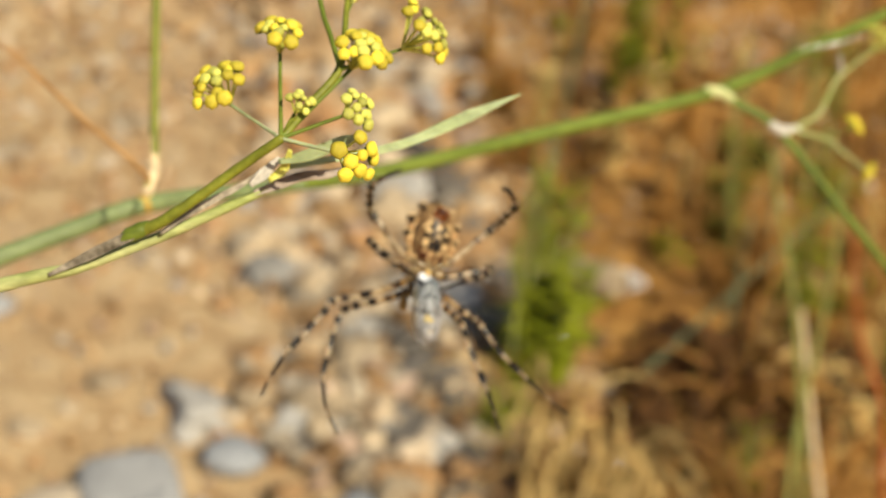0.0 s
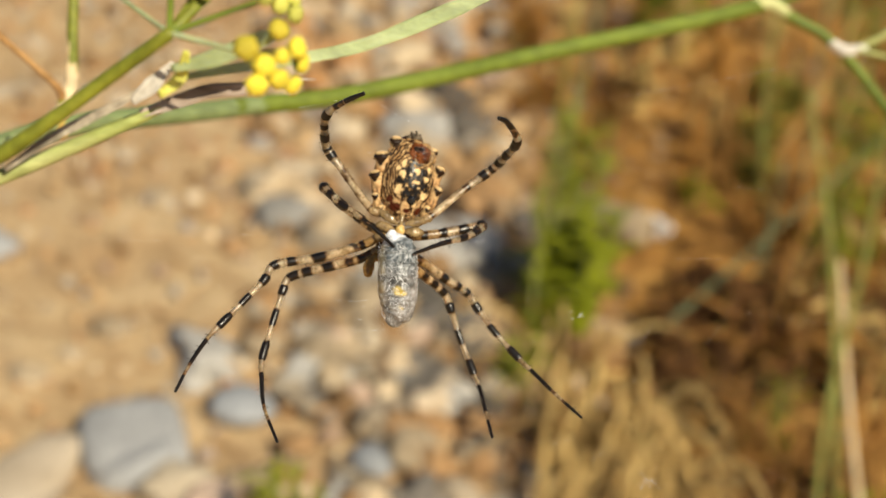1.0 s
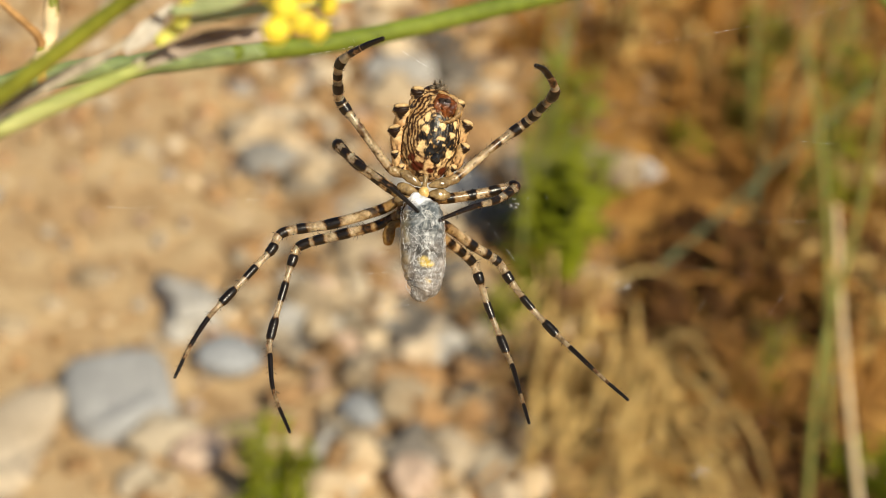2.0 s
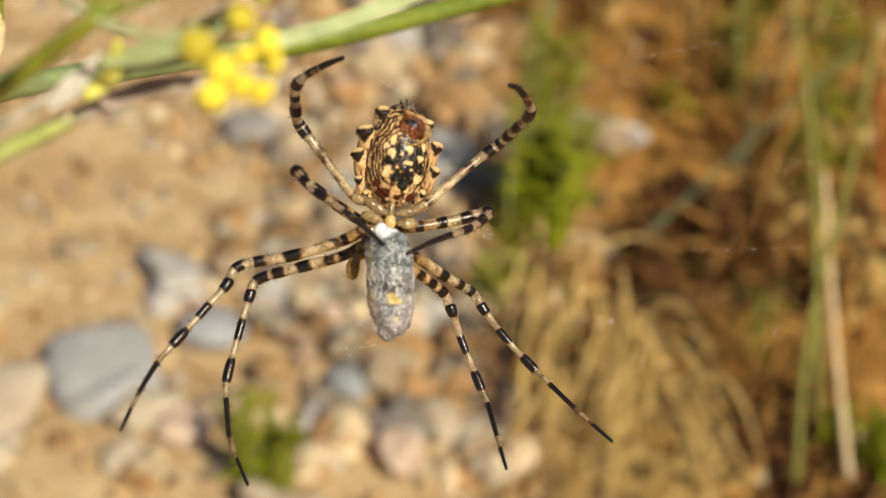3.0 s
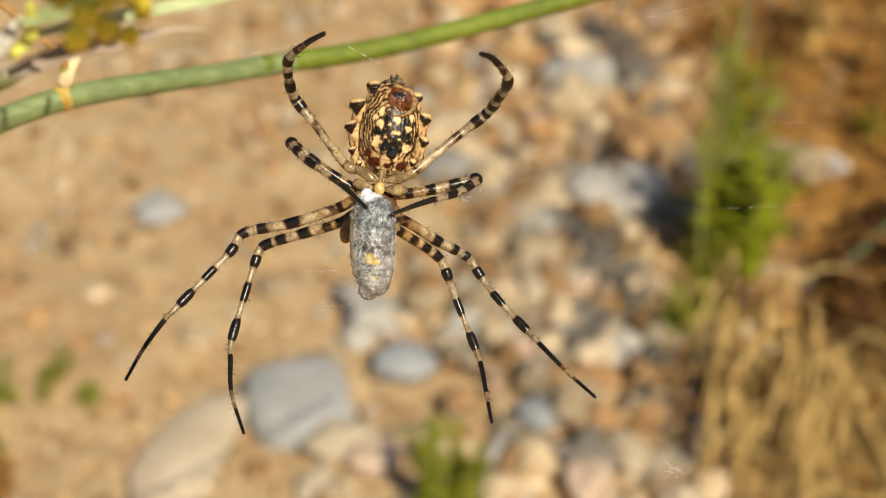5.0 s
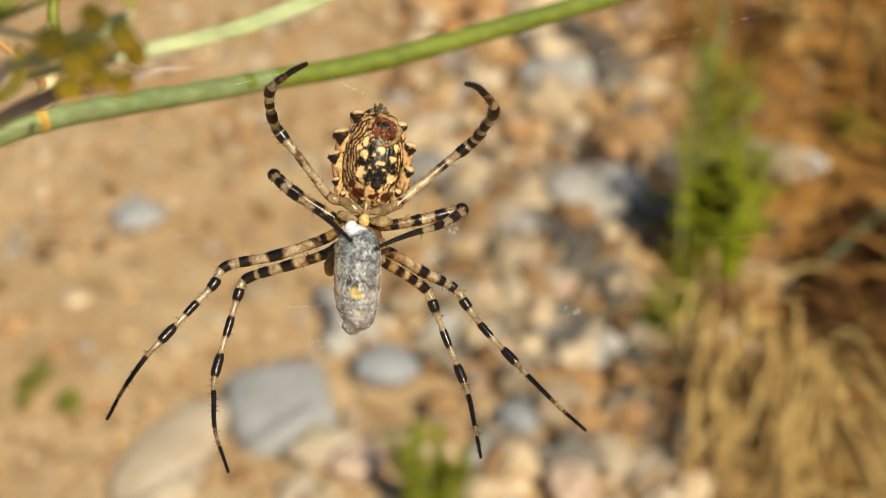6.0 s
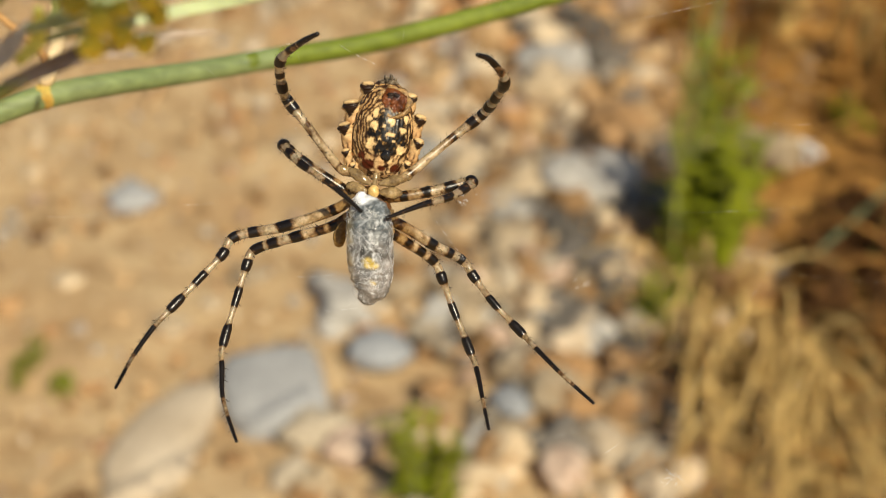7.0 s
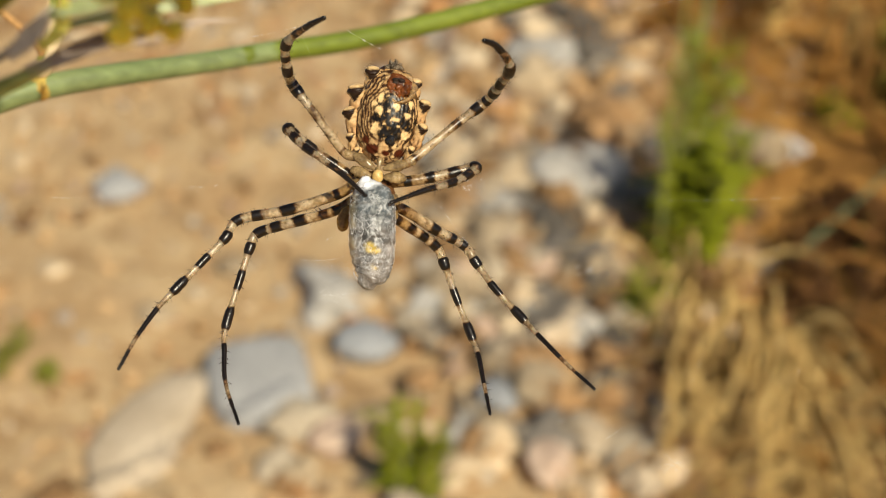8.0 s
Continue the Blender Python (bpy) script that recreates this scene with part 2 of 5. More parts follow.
MAT = {
    "earth": ground_material(),
    "leg": leg_material(),
    "abdomen": abdomen_material(),
    "prey": prey_material(),
    "amber": mottled("amber_cuticle", (0.62, 0.38, 0.1), (0.84, 0.6, 0.26), 500, 0.35, 0.5),
    "brown": mottled("brown_cuticle", (0.07, 0.03, 0.012), (0.2, 0.09, 0.035), 600, 0.35, 0.5, bumps=0.3, dist=0.0002),
    "ring": mottled("wrinkled_ring", (0.025, 0.012, 0.006), (0.55, 0.33, 0.13), 1300, 0.3, 0.5, 3500, bumps=0.6, dist=0.0003),
    "honey": mottled("honey_cuticle", (0.2, 0.1, 0.025), (0.5, 0.3, 0.09), 420, 0.25, 0.4, bumps=0.15, dist=0.0002, trans=0.2),
    "rust": mottled("rust_cuticle", (0.02, 0.006, 0.002), (0.26, 0.075, 0.014), 700, 0.13, 0.5, bumps=0.4, dist=0.0002),
    "coxa": mottled("pale_cuticle", (0.06, 0.03, 0.01), (0.44, 0.31, 0.15), 560, 0.14, 0.6, bumps=0.15, dist=0.0002, trans=0.08),
    "jet": mottled("jet_cuticle", (0.008, 0.008, 0.009), (0.02, 0.018, 0.018), 800, 0.12, 0.6),
    "crest": mottled("wrinkled_cuticle", (0.04, 0.03, 0.02), (0.36, 0.28, 0.19), 900, 0.45, 0.4, bumps=0.5, dist=0.0003),
    "bristle": mottled("bristle", (0.015, 0.01, 0.008), (0.05, 0.03, 0.02), 800, 0.5),
    "silk": mottled("silk", (0.75, 0.76, 0.8), (0.9, 0.9, 0.92), 600, 0.25, 0.8),
    "stem": mottled("green_stem", (0.11, 0.15, 0.013), (0.19, 0.24, 0.03), 60, 0.5, 0.35, 500, stretch=(0.25, 1, 1), bumps=0.2, dist=0.0004, trans=0.1),
    "stem_blue": mottled("bluish_stem", (0.17, 0.225, 0.085), (0.235, 0.285, 0.12), 60, 0.55, 0.35, 500, stretch=(0.2, 1, 1), bumps=0.2, dist=0.0004, trans=0.1),
    "olive": mottled("olive_stem", (0.13, 0.15, 0.012), (0.27, 0.28, 0.03), 80, 0.5, 0.35, 600, bumps=0.2, dist=0.0004),
    "sheath": mottled("dry_sheath", (0.3, 0.35, 0.08), (0.6, 0.6, 0.28), 90, 0.6, 0.3, 700, stretch=(0.4, 1, 1), bumps=0.3, dist=0.0005),
    "papery": mottled("papery_sheath", (0.5, 0.44, 0.36), (0.88, 0.85, 0.78), 150, 0.7, 0.2, 900, bumps=0.3, dist=0.0004),
    "pinkish": mottled("pinkish_sheath", (0.22, 0.15, 0.1), (0.62, 0.52, 0.45), 130, 0.7, 0.2, 900, stretch=(0.4, 1, 1), bumps=0.4, dist=0.0004),
    "withered": mottled("withered_sheath", (0.09, 0.07, 0.045), (0.55, 0.47, 0.36), 220, 0.8, 0.2, 900, bumps=0.4, dist=0.0005),
    "leaf": mottled("pale_leaf", (0.3, 0.37, 0.15), (0.47, 0.52, 0.3), 50, 0.45, 0.45, 500, stretch=(0.3, 1, 1), trans=0.2),
    "dry_twig": mottled("dry_twig", (0.3, 0.15, 0.05), (0.55, 0.32, 0.13), 90, 0.7, 0.2, 700, bumps=0.4, dist=0.0005),
    "scar": mottled("node_scar", (0.4, 0.2, 0.03), (0.62, 0.48, 0.12), 200, 0.7, 0.2, 900, bumps=0.4, dist=0.0004),
    "yellow": mottled("yellow_bud", (0.72, 0.55, 0.03), (0.93, 0.8, 0.09), 300, 0.55, 0.3, 1500, vary="object", bumps=0.3, dist=0.0003, trans=0.2),
    "lime": mottled("lime_bud", (0.5, 0.5, 0.06), (0.8, 0.78, 0.2), 300, 0.55, 0.3, 1500, vary="object", bumps=0.3, dist=0.0003, trans=0.2),
    "dull_stone": mottled("dull_stone", (0.36, 0.29, 0.21), (0.48, 0.41, 0.31), 25, 0.85, 0.2, 200, "object", 0.3, 0.003),
    "pale_grey_stone": mottled("pale_grey_stone", (0.33, 0.33, 0.335), (0.42, 0.415, 0.415), 25, 0.85, 0.2, 200, None, 0.3, 0.003),
    "grey_stone": mottled("grey_stone", (0.35, 0.325, 0.295), (0.5, 0.475, 0.44), 25, 0.85, 0.2, 200, "object", 0.3, 0.003),
    "cream_stone": mottled("cream_stone", (0.43, 0.34, 0.24), (0.58, 0.48, 0.36), 14, 0.85, 0.2, 200, "object", 0.3, 0.003),
    "pink_stone": mottled("pink_stone", (0.52, 0.36, 0.27), (0.7, 0.55, 0.43), 25, 0.85, 0.2, 200, None, 0.3, 0.003),
    "white_stone": mottled("white_stone", (0.6, 0.58, 0.55), (0.85, 0.83, 0.8), 30, 0.85, 0.2, 200, None, 0.3, 0.003),
    "blue_stone": mottled("blue_stone", (0.24, 0.25, 0.27), (0.39, 0.4, 0.42), 25, 0.85, 0.2, 200, "object", 0.3, 0.003),
    "slate_stone": mottled("slate_stone", (0.2, 0.19, 0.175), (0.36, 0.345, 0.32), 45, 0.85, 0.2, 200, None, 0.3, 0.003),
    # for dark stones, and for stones that imitate shadowed gaps
    "dark_stone_and_gap": mottled("dark_stone_and_gap", (0.09, 0.08, 0.07), (0.23, 0.2, 0.17), 25, 0.85, 0.2, 200, "object", 0.3, 0.003),
    "rust_stone": mottled("rust_stone", (0.28, 0.16, 0.07), (0.46, 0.28, 0.14), 25, 0.85, 0.2, 200, "object", 0.3, 0.003),
    "buff_stone": mottled("buff_stone", (0.42, 0.31, 0.19), (0.66, 0.53, 0.37), 22, 0.85, 0.2, 200, "object", 0.3, 0.003),
    "gravel": gravel_material(),
    "straw": mottled("straw", (0.58, 0.36, 0.11), (0.94, 0.69, 0.29), 40, 0.6, 0.25, 300, glow=0.12),
    "pale_straw": mottled("pale_straw", (0.74, 0.55, 0.3), (0.95, 0.8, 0.55), 40, 0.6, 0.25, 300),
    "litter": mottled("leaf_litter", (0.24, 0.1, 0.025), (0.66, 0.36, 0.1), 6, 0.8, 0.2, 120, "island", glow=0.08),
    "green_leaf": mottled("green_leaf", (0.25, 0.3, 0.01), (0.55, 0.58, 0.035), 30, 0.5, 0.35, 300, "island", glow=0.5),
    "dark_leaf": mottled("dark_leaf", (0.16, 0.15, 0.015), (0.34, 0.32, 0.04), 30, 0.55, 0.35, 300, "island", glow=0.15),
    "dead_leaf": mottled("dead_leaf", (0.06, 0.026, 0.009), (0.22, 0.1, 0.03), 30, 0.8, 0.2, 300, "island"),
    "rusty_leaf": mottled("rusty_leaf", (0.3, 0.12, 0.02), (0.55, 0.26, 0.05), 30, 0.7, 0.2, 300, "island"),
    "lime_stalk": mottled("lime_stalk", (0.22, 0.24, 0.06), (0.36, 0.38, 0.12), 40, 0.5, 0.3, 300),
    "red_stem": mottled("red_stem", (0.3, 0.06, 0.015), (0.5, 0.13, 0.03), 40, 0.5, 0.3, 300),
    "plastic": mottled("black_plastic", (0.012, 0.012, 0.013), (0.022, 0.022, 0.023), 300, 0.5, 0.4, 2000, bumps=0.2, dist=0.0002),
    "grey_green": mottled("grey_green_stalk", (0.12, 0.17, 0.08), (0.25, 0.3, 0.17), 40, 0.6, 0.3, 300),
}


# ---- mesh helpers ----
def linked(name, verts, faces, material, parent=None, label="", smooth=True):
    me = bpy.data.meshes.new(name)
    me.from_pydata([tuple(v) for v in verts], [], faces)
    if smooth:
        me.polygons.foreach_set("use_smooth", [True] * len(me.polygons))
    if material:
        me.materials.append(MAT[material])
    ob = new(name, me)
    ob.parent = parent
    if label:
        tagged(ob, label)
    return ob


def curve_points(ctrl, steps):
    """A smooth line through the control points: places, and the running index of the control points."""
    p = [Vector(c) for c in ctrl]
    p = [2 * p[0] - p[1], *p, 2 * p[-1] - p[-2]]
    out, at = [], []
    for i in range(1, len(p) - 2):
        for k in range(steps):
            t = k / steps
            a, b, c, d = p[i - 1], p[i], p[i + 1], p[i + 2]
            out.append(0.5 * (2 * b + (c - a) * t + (2 * a - 5 * b + 4 * c - d) * t * t + (3 * b - a - 3 * c + d) * t ** 3))
            at.append(i - 1 + t)
    out.append(p[-2]), at.append(len(ctrl) - 1.0)
    return out, at


def tube_mesh(ctrl, radii, sides=10, steps=6, wobble=0.0, flat=1.0, seed=0):
    """Vertices, faces and running index of a tube with rounded ends. radii: one for each control point."""
    pts, at = curve_points(ctrl, steps)
    rad = [np.interp(a, range(len(radii)), radii) for a in at]
    # rounded tips
    d0, d1 = (pts[0] - pts[1]).normalized(), (pts[-1] - pts[-2]).normalized()
    pts = [pts[0] + d0 * rad[0] * 0.8, pts[0] + d0 * rad[0] * 0.5, *pts, pts[-1] + d1 * rad[-1] * 0.5, pts[-1] + d1 * rad[-1] * 0.8]
    rad = [rad[0] * 0.3, rad[0] * 0.8, *rad, rad[-1] * 0.8, rad[-1] * 0.3]
    at = [at[0], at[0], *at, at[-1], at[-1]]
    verts, faces, idx = [], [], []
    up = Vector((0.13, 0.21, 0.97))
    for i, q in enumerate(pts):
        d = (pts[min(i + 1, len(pts) - 1)] - pts[max(i - 1, 0)]).normalized()
        u = (up - d * up.dot(d)).normalized()
        up = u
        v = d.cross(u)
        for k in range(sides):
            a = 2 * math.pi * k / sides
            r = rad[i]
            if wobble:
                r *= 1 + wobble * noise.noise(Vector((seed + i * 0.35, math.cos(a) * 1.5, math.sin(a) * 1.5)))
            verts.append(q + (u * math.cos(a) * flat + v * math.sin(a)) * r)
            idx.append(at[i])
    for i in range(len(pts) - 1):
        for k in range(sides):
            a, b = i * sides + k, i * sides + (k + 1) % sides
            faces.append((a, b, b + sides, a + sides))
    faces.append(tuple(reversed(range(sides))))
    faces.append(tuple(range((len(pts) - 1) * sides, len(pts) * sides)))
    return verts, faces, idx


def tube(name, ctrl, radii, material, parent=None, label="", sides=10, steps=6, wobble=0.0, flat=1.0, seed=0):
    v, f, _ = tube_mesh(ctrl, radii, sides, steps, wobble, flat, seed)
    return linked(name, v, f, material, parent, label)


def joined(name, pieces, material, parent=None, label=""):
    """Many (verts, faces) as one mesh."""
    verts, faces = [], []
    for v, f in pieces:
        o = len(verts)
        verts.extend(v)
        faces.extend([tuple(i + o for i in face) for face in f])
    return linked(name, verts, faces, material, parent, label)


def ball(sub=2):
    bm = bmesh.new()
    bmesh.ops.create_icosphere(bm, subdivisions=sub, radius=1)
    v = [x.co.copy() for x in bm.verts]
    f = [tuple(y.index for y in x.verts) for x in bm.faces]
    bm.free()
    return v, f


BALL1, BALL2, BALL3, BALL4 = ball(1), ball(2), ball(3), ball(4)


def rnd(a, b):
    return random.uniform(a, b)


def thing(name, m, label, category, group="", kind=""):
    ob = new(name)
    ob.empty_display_size = 0.01
    ob.matrix_world = m
    return tagged(ob, label, category, group, kind)


MM = 0.001
# the tilted plane of the web: x to the right, y up along the web, z out of it
WEB = pose(0, 0, 0.8, 60, 0, 0)


def mm(*pts):
    return [Vector(p) * MM for p in pts]


# ---- ground and stones ----
def ground():
    n = 260
    k = np.linspace(-1, 1, n)
    xs = np.sinh(k * 6.2) / np.sinh(6.2) * 400 + k * 2.0
    ys = xs + 1.4
    verts = [(x, y, 0.016 * noise.noise(Vector((x * 4, y * 4, 0))) + 0.012 * noise.noise(Vector((x * 13, y * 13, 3)))
              + 0.03 * max(0.0, min(1.0, (x - 0.25) * 3)) * (0.5 + noise.noise(Vector((x * 3, y * 3, 9))))) for y in ys for x in xs]
    faces = [(j * n + i, j * n + i + 1, (j + 1) * n + i + 1, (j + 1) * n + i) for j in range(n - 1) for i in range(n - 1)]
    g = linked("ground", verts, faces, "earth")
    return tagged(g, "dry sandy earth with brown litter", "ground", kind="structure")


def stone_shape(size, seed, sub=BALL3, rough=0.22, boxy=0.0):
    sx, sy, sz = size
    out = []
    for v in sub[0]:
        p = v.copy()
        if boxy:
            p = Vector([math.copysign(abs(c) ** (1 - boxy * 0.5), c) for c in p])
        d = 1 + rough * noise.noise(v * 1.3 + Vector((seed * 3.1, 7, 1))) + rough * 0.35 * noise.noise(v * 4 + Vector((seed, 2, 5)))
        out.append(Vector((p.x * sx * d, p.y * sy * d, p.z * sz * d)))
    return out, sub[1]


def stone(x, y, size, material, label, turn=0.0, seed=1, name="stone", boxy=0.0, rough=0.22, tilt=0.0, sink=0.35):
    v, f = stone_shape(size, seed, rough=rough, boxy=boxy)
    ob = linked(name, v, f, material)
    ob.matrix_world = pose(x, y, size[2] * (1 - sink), tilt, 0, turn)
    return tagged(ob, label, "stone", "stones on the ground")


def stones():
    stone(-0.168, 1.045, (0.057, 0.066, 0.023), "pale_grey_stone", "flat blue-grey stone lying on sandy earth", 12, 3, boxy=0.75, rough=0.13, tilt=6, sink=0.5)
    stone(-0.062, 1.125, (0.038, 0.030, 0.018), "blue_stone", "small blue-grey pebble beside the flat stone", -20, 5, tilt=8)
    stone(-0.272, 0.965, (0.043, 0.1, 0.018), "cream_stone", "large rounded cream stone on sandy earth", -14, 8, boxy=0.3, rough=0.25, sink=0.6)
    stone(-0.083, 0.955, (0.030, 0.026, 0.018), "pink_stone", "rounded pale pink stone on sandy earth", 10, 12)
    stone(0.082, 1.035, (0.022, 0.028, 0.012), "blue_stone", "thin blue-grey stone chip on sand", 30, 15)
    stone(-0.108, 1.235, (0.036, 0.07, 0.018), "grey_stone", "broad pale grey stone half buried in sand", 24, 18, boxy=0.3, rough=0.9, sink=0.74)
    stone(-0.200, 0.940, (0.013, 0.012, 0.012), "rust_stone", "small reddish pebble on sandy earth", 0, 21)
    stone(0.207, 1.54, (0.04, 0.04, 0.03), "rust_stone", "brown weathered stone among gravel", 10, 28)
    stone(0.262, 1.70, (0.05, 0.05, 0.03), "rust_stone", "rust-brown stone among gravel", 60, 31)
    for x, y, r, kind, tone in ((0.125, 1.2, 0.017, "slate_stone", "grey"), (0.16, 1.215, 0.022, "dark_stone_and_gap", "dark"), (0.15, 1.165, 0.022, "dark_stone_and_gap", "dark"), (0.185, 1.17, 0.018, "blue_stone", "blue-grey"), (0.1, 1.165, 0.015, "dull_stone", "dull")):
        stone(x, y, (r * 1.4, r, r * 0.8), kind, tone + " angular stone near the grass", x * 900, y * 100, boxy=0.6, rough=0.9, tilt=14, sink=0.45)
    stone(0.135, 1.30, (0.026, 0.022, 0.018), "dull_stone", "dull angular stone near the grass", 60, 35, boxy=0.5, rough=0.5, tilt=-10)
    # its dark colour stands in for a shadowed gap
    stone(0.19, 1.30, (0.026, 0.04, 0.024), "dark_stone_and_gap", "dark angular stone standing in for a shadowed gap near the grass", 70, 36, boxy=0.5, rough=0.5)
    stone(0.214, 1.50, (0.06, 0.055, 0.035), "grey_stone", "large mottled grey stone in rubble", 20, 131, boxy=0.5, rough=0.4)
    # a shadowed gap, made as a dark stone
    stone(0.154, 1.395, (0.022, 0.03, 0.02), "dark_stone_and_gap", "dark stone standing in for a shadowed gap in rubble", 0, 132, boxy=0.5, rough=0.5)
    stone(0.18, 1.90, (0.06, 0.06, 0.035), "grey_stone", "large pale grey stone in rubble", 75, 133, boxy=0.5, rough=0.4)
    stone(0.259, 1.96, (0.021, 0.06, 0.035), "dark_stone_and_gap", "narrow dark blue-grey stone in rubble", -20, 134, boxy=0.5, rough=0.4)
    stone(0.21, 0.945, (0.034, 0.03, 0.012), "dull_stone", "flat blue-grey stone beside the dry grass", 15, 135, boxy=0.5, rough=0.4)
    # dark stone in place of the shade between stones
    stone(0.212, 1.125, (0.024, 0.03, 0.018), "dark_stone_and_gap", "dark stone standing in for a shadowed gap beside the grass", 15, 39, boxy=0.5, rough=0.5)
    stone(0.095, 1.36, (0.034, 0.03, 0.024), "buff_stone", "pale buff stone among gravel", -15, 42, boxy=0.5, rough=0.5)
    stone(0.03, 1.24, (0.032, 0.028, 0.02), "buff_stone", "pale buff stone among gravel", 40, 45, boxy=0.5, rough=0.5)
    stone(0.12, 1.50, (0.034, 0.032, 0.026), "buff_stone", "pale buff stone among gravel", 5, 47, boxy=0.5, rough=0.5)
    stone(0.17, 1.82, (0.05, 0.045, 0.035), "buff_stone", "pale buff stone among gravel", 80, 49, boxy=0.5, rough=0.5)
    stone(0.06, 1.46, (0.035, 0.03, 0.02), "rust_stone", "brown stone among gravel", 20, 51, boxy=0.5, rough=0.5)
    stone(-0.406, 1.49, (0.036, 0.042, 0.018), "pale_grey_stone", "pale grey pebble in sand", 20, 53, sink=0.55)
    stone(-0.02, 1.62, (0.05, 0.04, 0.02), "grey_stone", "grey pebble in sand", 65, 55)
    stone(-0.30, 0.93, (0.02, 0.02, 0.014), "buff_stone", "small buff pebble in sand", 20, 57)
    stone(-0.14, 0.915, (0.026, 0.02, 0.012), "dull_stone", "small dull grey pebble in sand", 75, 59)
    stone(0.50, 1.58, (0.034, 0.03, 0.03), "white_stone", "white pebble among the dry litter", 20, 61, rough=0.35)
    stone(0.46, 1.57, (0.03, 0.05, 0.04), "buff_stone", "buff stone beside the white pebble", 40, 64, boxy=0.4, rough=0.4)
    stone(0.33, 1.60, (0.035, 0.03, 0.025), "dark_stone_and_gap", "dark stone among dry litter", 20, 63)
    for x, y, r, turn in ((0.276, 1.93, 0.03, 20), (0.262, 2.02, 0.026, 60), (0.248, 2.08, 0.024, 10), (0.298, 1.78, 0.018, 40), (0.218, 2.12, 0.022, 80), (0.148, 2.07, 0.02, 30)):
        stone(x, y, (r * 1.1, r, r), "dark_stone_and_gap", "dark slate stone in distant rubble", turn, y * 70, boxy=0.5, rough=0.6, tilt=10, sink=0.0)
    # a row of shadowed gaps, put in as blackish stones
    for x, y, r, turn in ((0.118, 1.45, 0.015, 10), (0.135, 1.42, 0.014, 70), (0.172, 1.35, 0.015, 40), (0.205, 1.24, 0.017, 15), (0.225, 1.19, 0.014, 30)):
        stone(x, y, (r * 1.3, r, r * 1.2), "dark_stone_and_gap", "blackish stone standing in for a shadowed gap in rubble", turn, x * 900, boxy=0.5, rough=0.5, tilt=20, sink=0.1)
    for x, y, r, kind, tone in ((0.128, 1.04, 0.027, "buff_stone", "pale buff"), (0.17, 0.965, 0.024, "cream_stone", "cream"), (0.1, 1.1, 0.024, "cream_stone", "cream"), (0.205, 1.045, 0.022, "buff_stone", "pale buff"), (0.07, 0.96, 0.024, "buff_stone", "pale buff"), (0.13, 0.91, 0.022, "pink_stone", "pale pinkish")):
        stone(x, y, (r * 1.3, r, r * 0.6), kind, tone + " flat stone lying on rubble", x * 700, y * 90, boxy=0.5, rough=0.5, tilt=12, sink=0.0)
    # rubble: irregular stones heaped between the sand and the dry grass
    tones = {"buff_stone": "buff", "cream_stone": "cream", "rust_stone": "rust-brown", "grey_stone": "grey", "pink_stone": "pinkish", "dark_stone_and_gap": "dark slate", "dull_stone": "dull grey"}
    random.seed(77)
    kept_clear = [(-0.17, 1.05, 0.075), (-0.062, 1.125, 0.05), (-0.268, 1.0, 0.085), (-0.083, 0.955, 0.04), (0.082, 1.035, 0.035), (-0.12, 1.22, 0.06), (0.15, 1.18, 0.035), (0.212, 1.125, 0.03), (0.19, 1.30, 0.035), (0.214, 1.5, 0.06), (0.21, 0.945, 0.04), (0.0, 0.885, 0.04)]
    far = []
    for i in range(680):
        x, y = rnd(-0.28, 0.42), rnd(0.84, 2.7)
        edge = -0.06 - 0.25 * max(0.0, 1.25 - y) + 0.06 * noise.noise(Vector((y * 3, 1, 2)))
        if x < edge or (x > 0.22 + 0.12 * (y - 1) and random.random() < 0.6) or any(math.hypot(x - a, y - b) < r for a, b, r in kept_clear):
            continue
        if i > 580:
            x, y = random.gauss(0.1, 0.35), rnd(2.5, 4.5)
        s = rnd(0.009, 0.027) * (0.85 + 0.25 * (y - 1))
        kind = random.choice(["buff_stone"] * 6 + ["cream_stone"] * 2 + ["rust_stone"] * 6 + ["grey_stone"] + ["dull_stone"] * 3 + ["dark_stone_and_gap"])
        size, turn, tilt, sink = (s * rnd(0.8, 1.5), s * rnd(0.8, 1.3), s * rnd(0.6, 1.0)), rnd(0, 180), rnd(-30, 30), rnd(0.1, 0.5)
        if y < 1.72:
            stone(x, y, size, kind, tones[kind] + " angular stone in rubble", turn, i + 200, boxy=0.6, rough=0.8, tilt=tilt, sink=sink)
        else:
            v, f = stone_shape(size, i + 200, BALL2, 0.8, 0.6)
            m = pose(x, y, size[2] * (1 - sink), tilt, 0, turn)
            far.append(([m @ q for q in v], f))
    random.seed(78)
    for i in range(130):
        x, y = rnd(0.0, 0.25), rnd(1.02, 1.72)
        s = rnd(0.006, 0.015)
        kind = random.choice(["buff_stone"] * 3 + ["cream_stone"] * 2 + ["rust_stone"] * 4 + ["grey_stone"] * 2 + ["dull_stone"] * 2 + ["dark_stone_and_gap"] * 4 + ["pink_stone"])
        stone(x, y, (s * rnd(0.9, 1.5), s * rnd(0.8, 1.3), s * rnd(0.7, 1.0)), kind, "small " + tones[kind] + " angular stone on rubble", rnd(0, 180), i + 900, boxy=0.6, rough=0.8, tilt=rnd(-30, 30), sink=rnd(-1.0, 0.0))
    tagged(joined("far_rubble", far, "gravel"), "angular stones of many tones in distant rubble", "rubble", kind="stuff")
    for i in range(90):
        x, y = rnd(-1.0, 0.05), rnd(0.82, 3.0)
        s = rnd(0.008, 0.022)
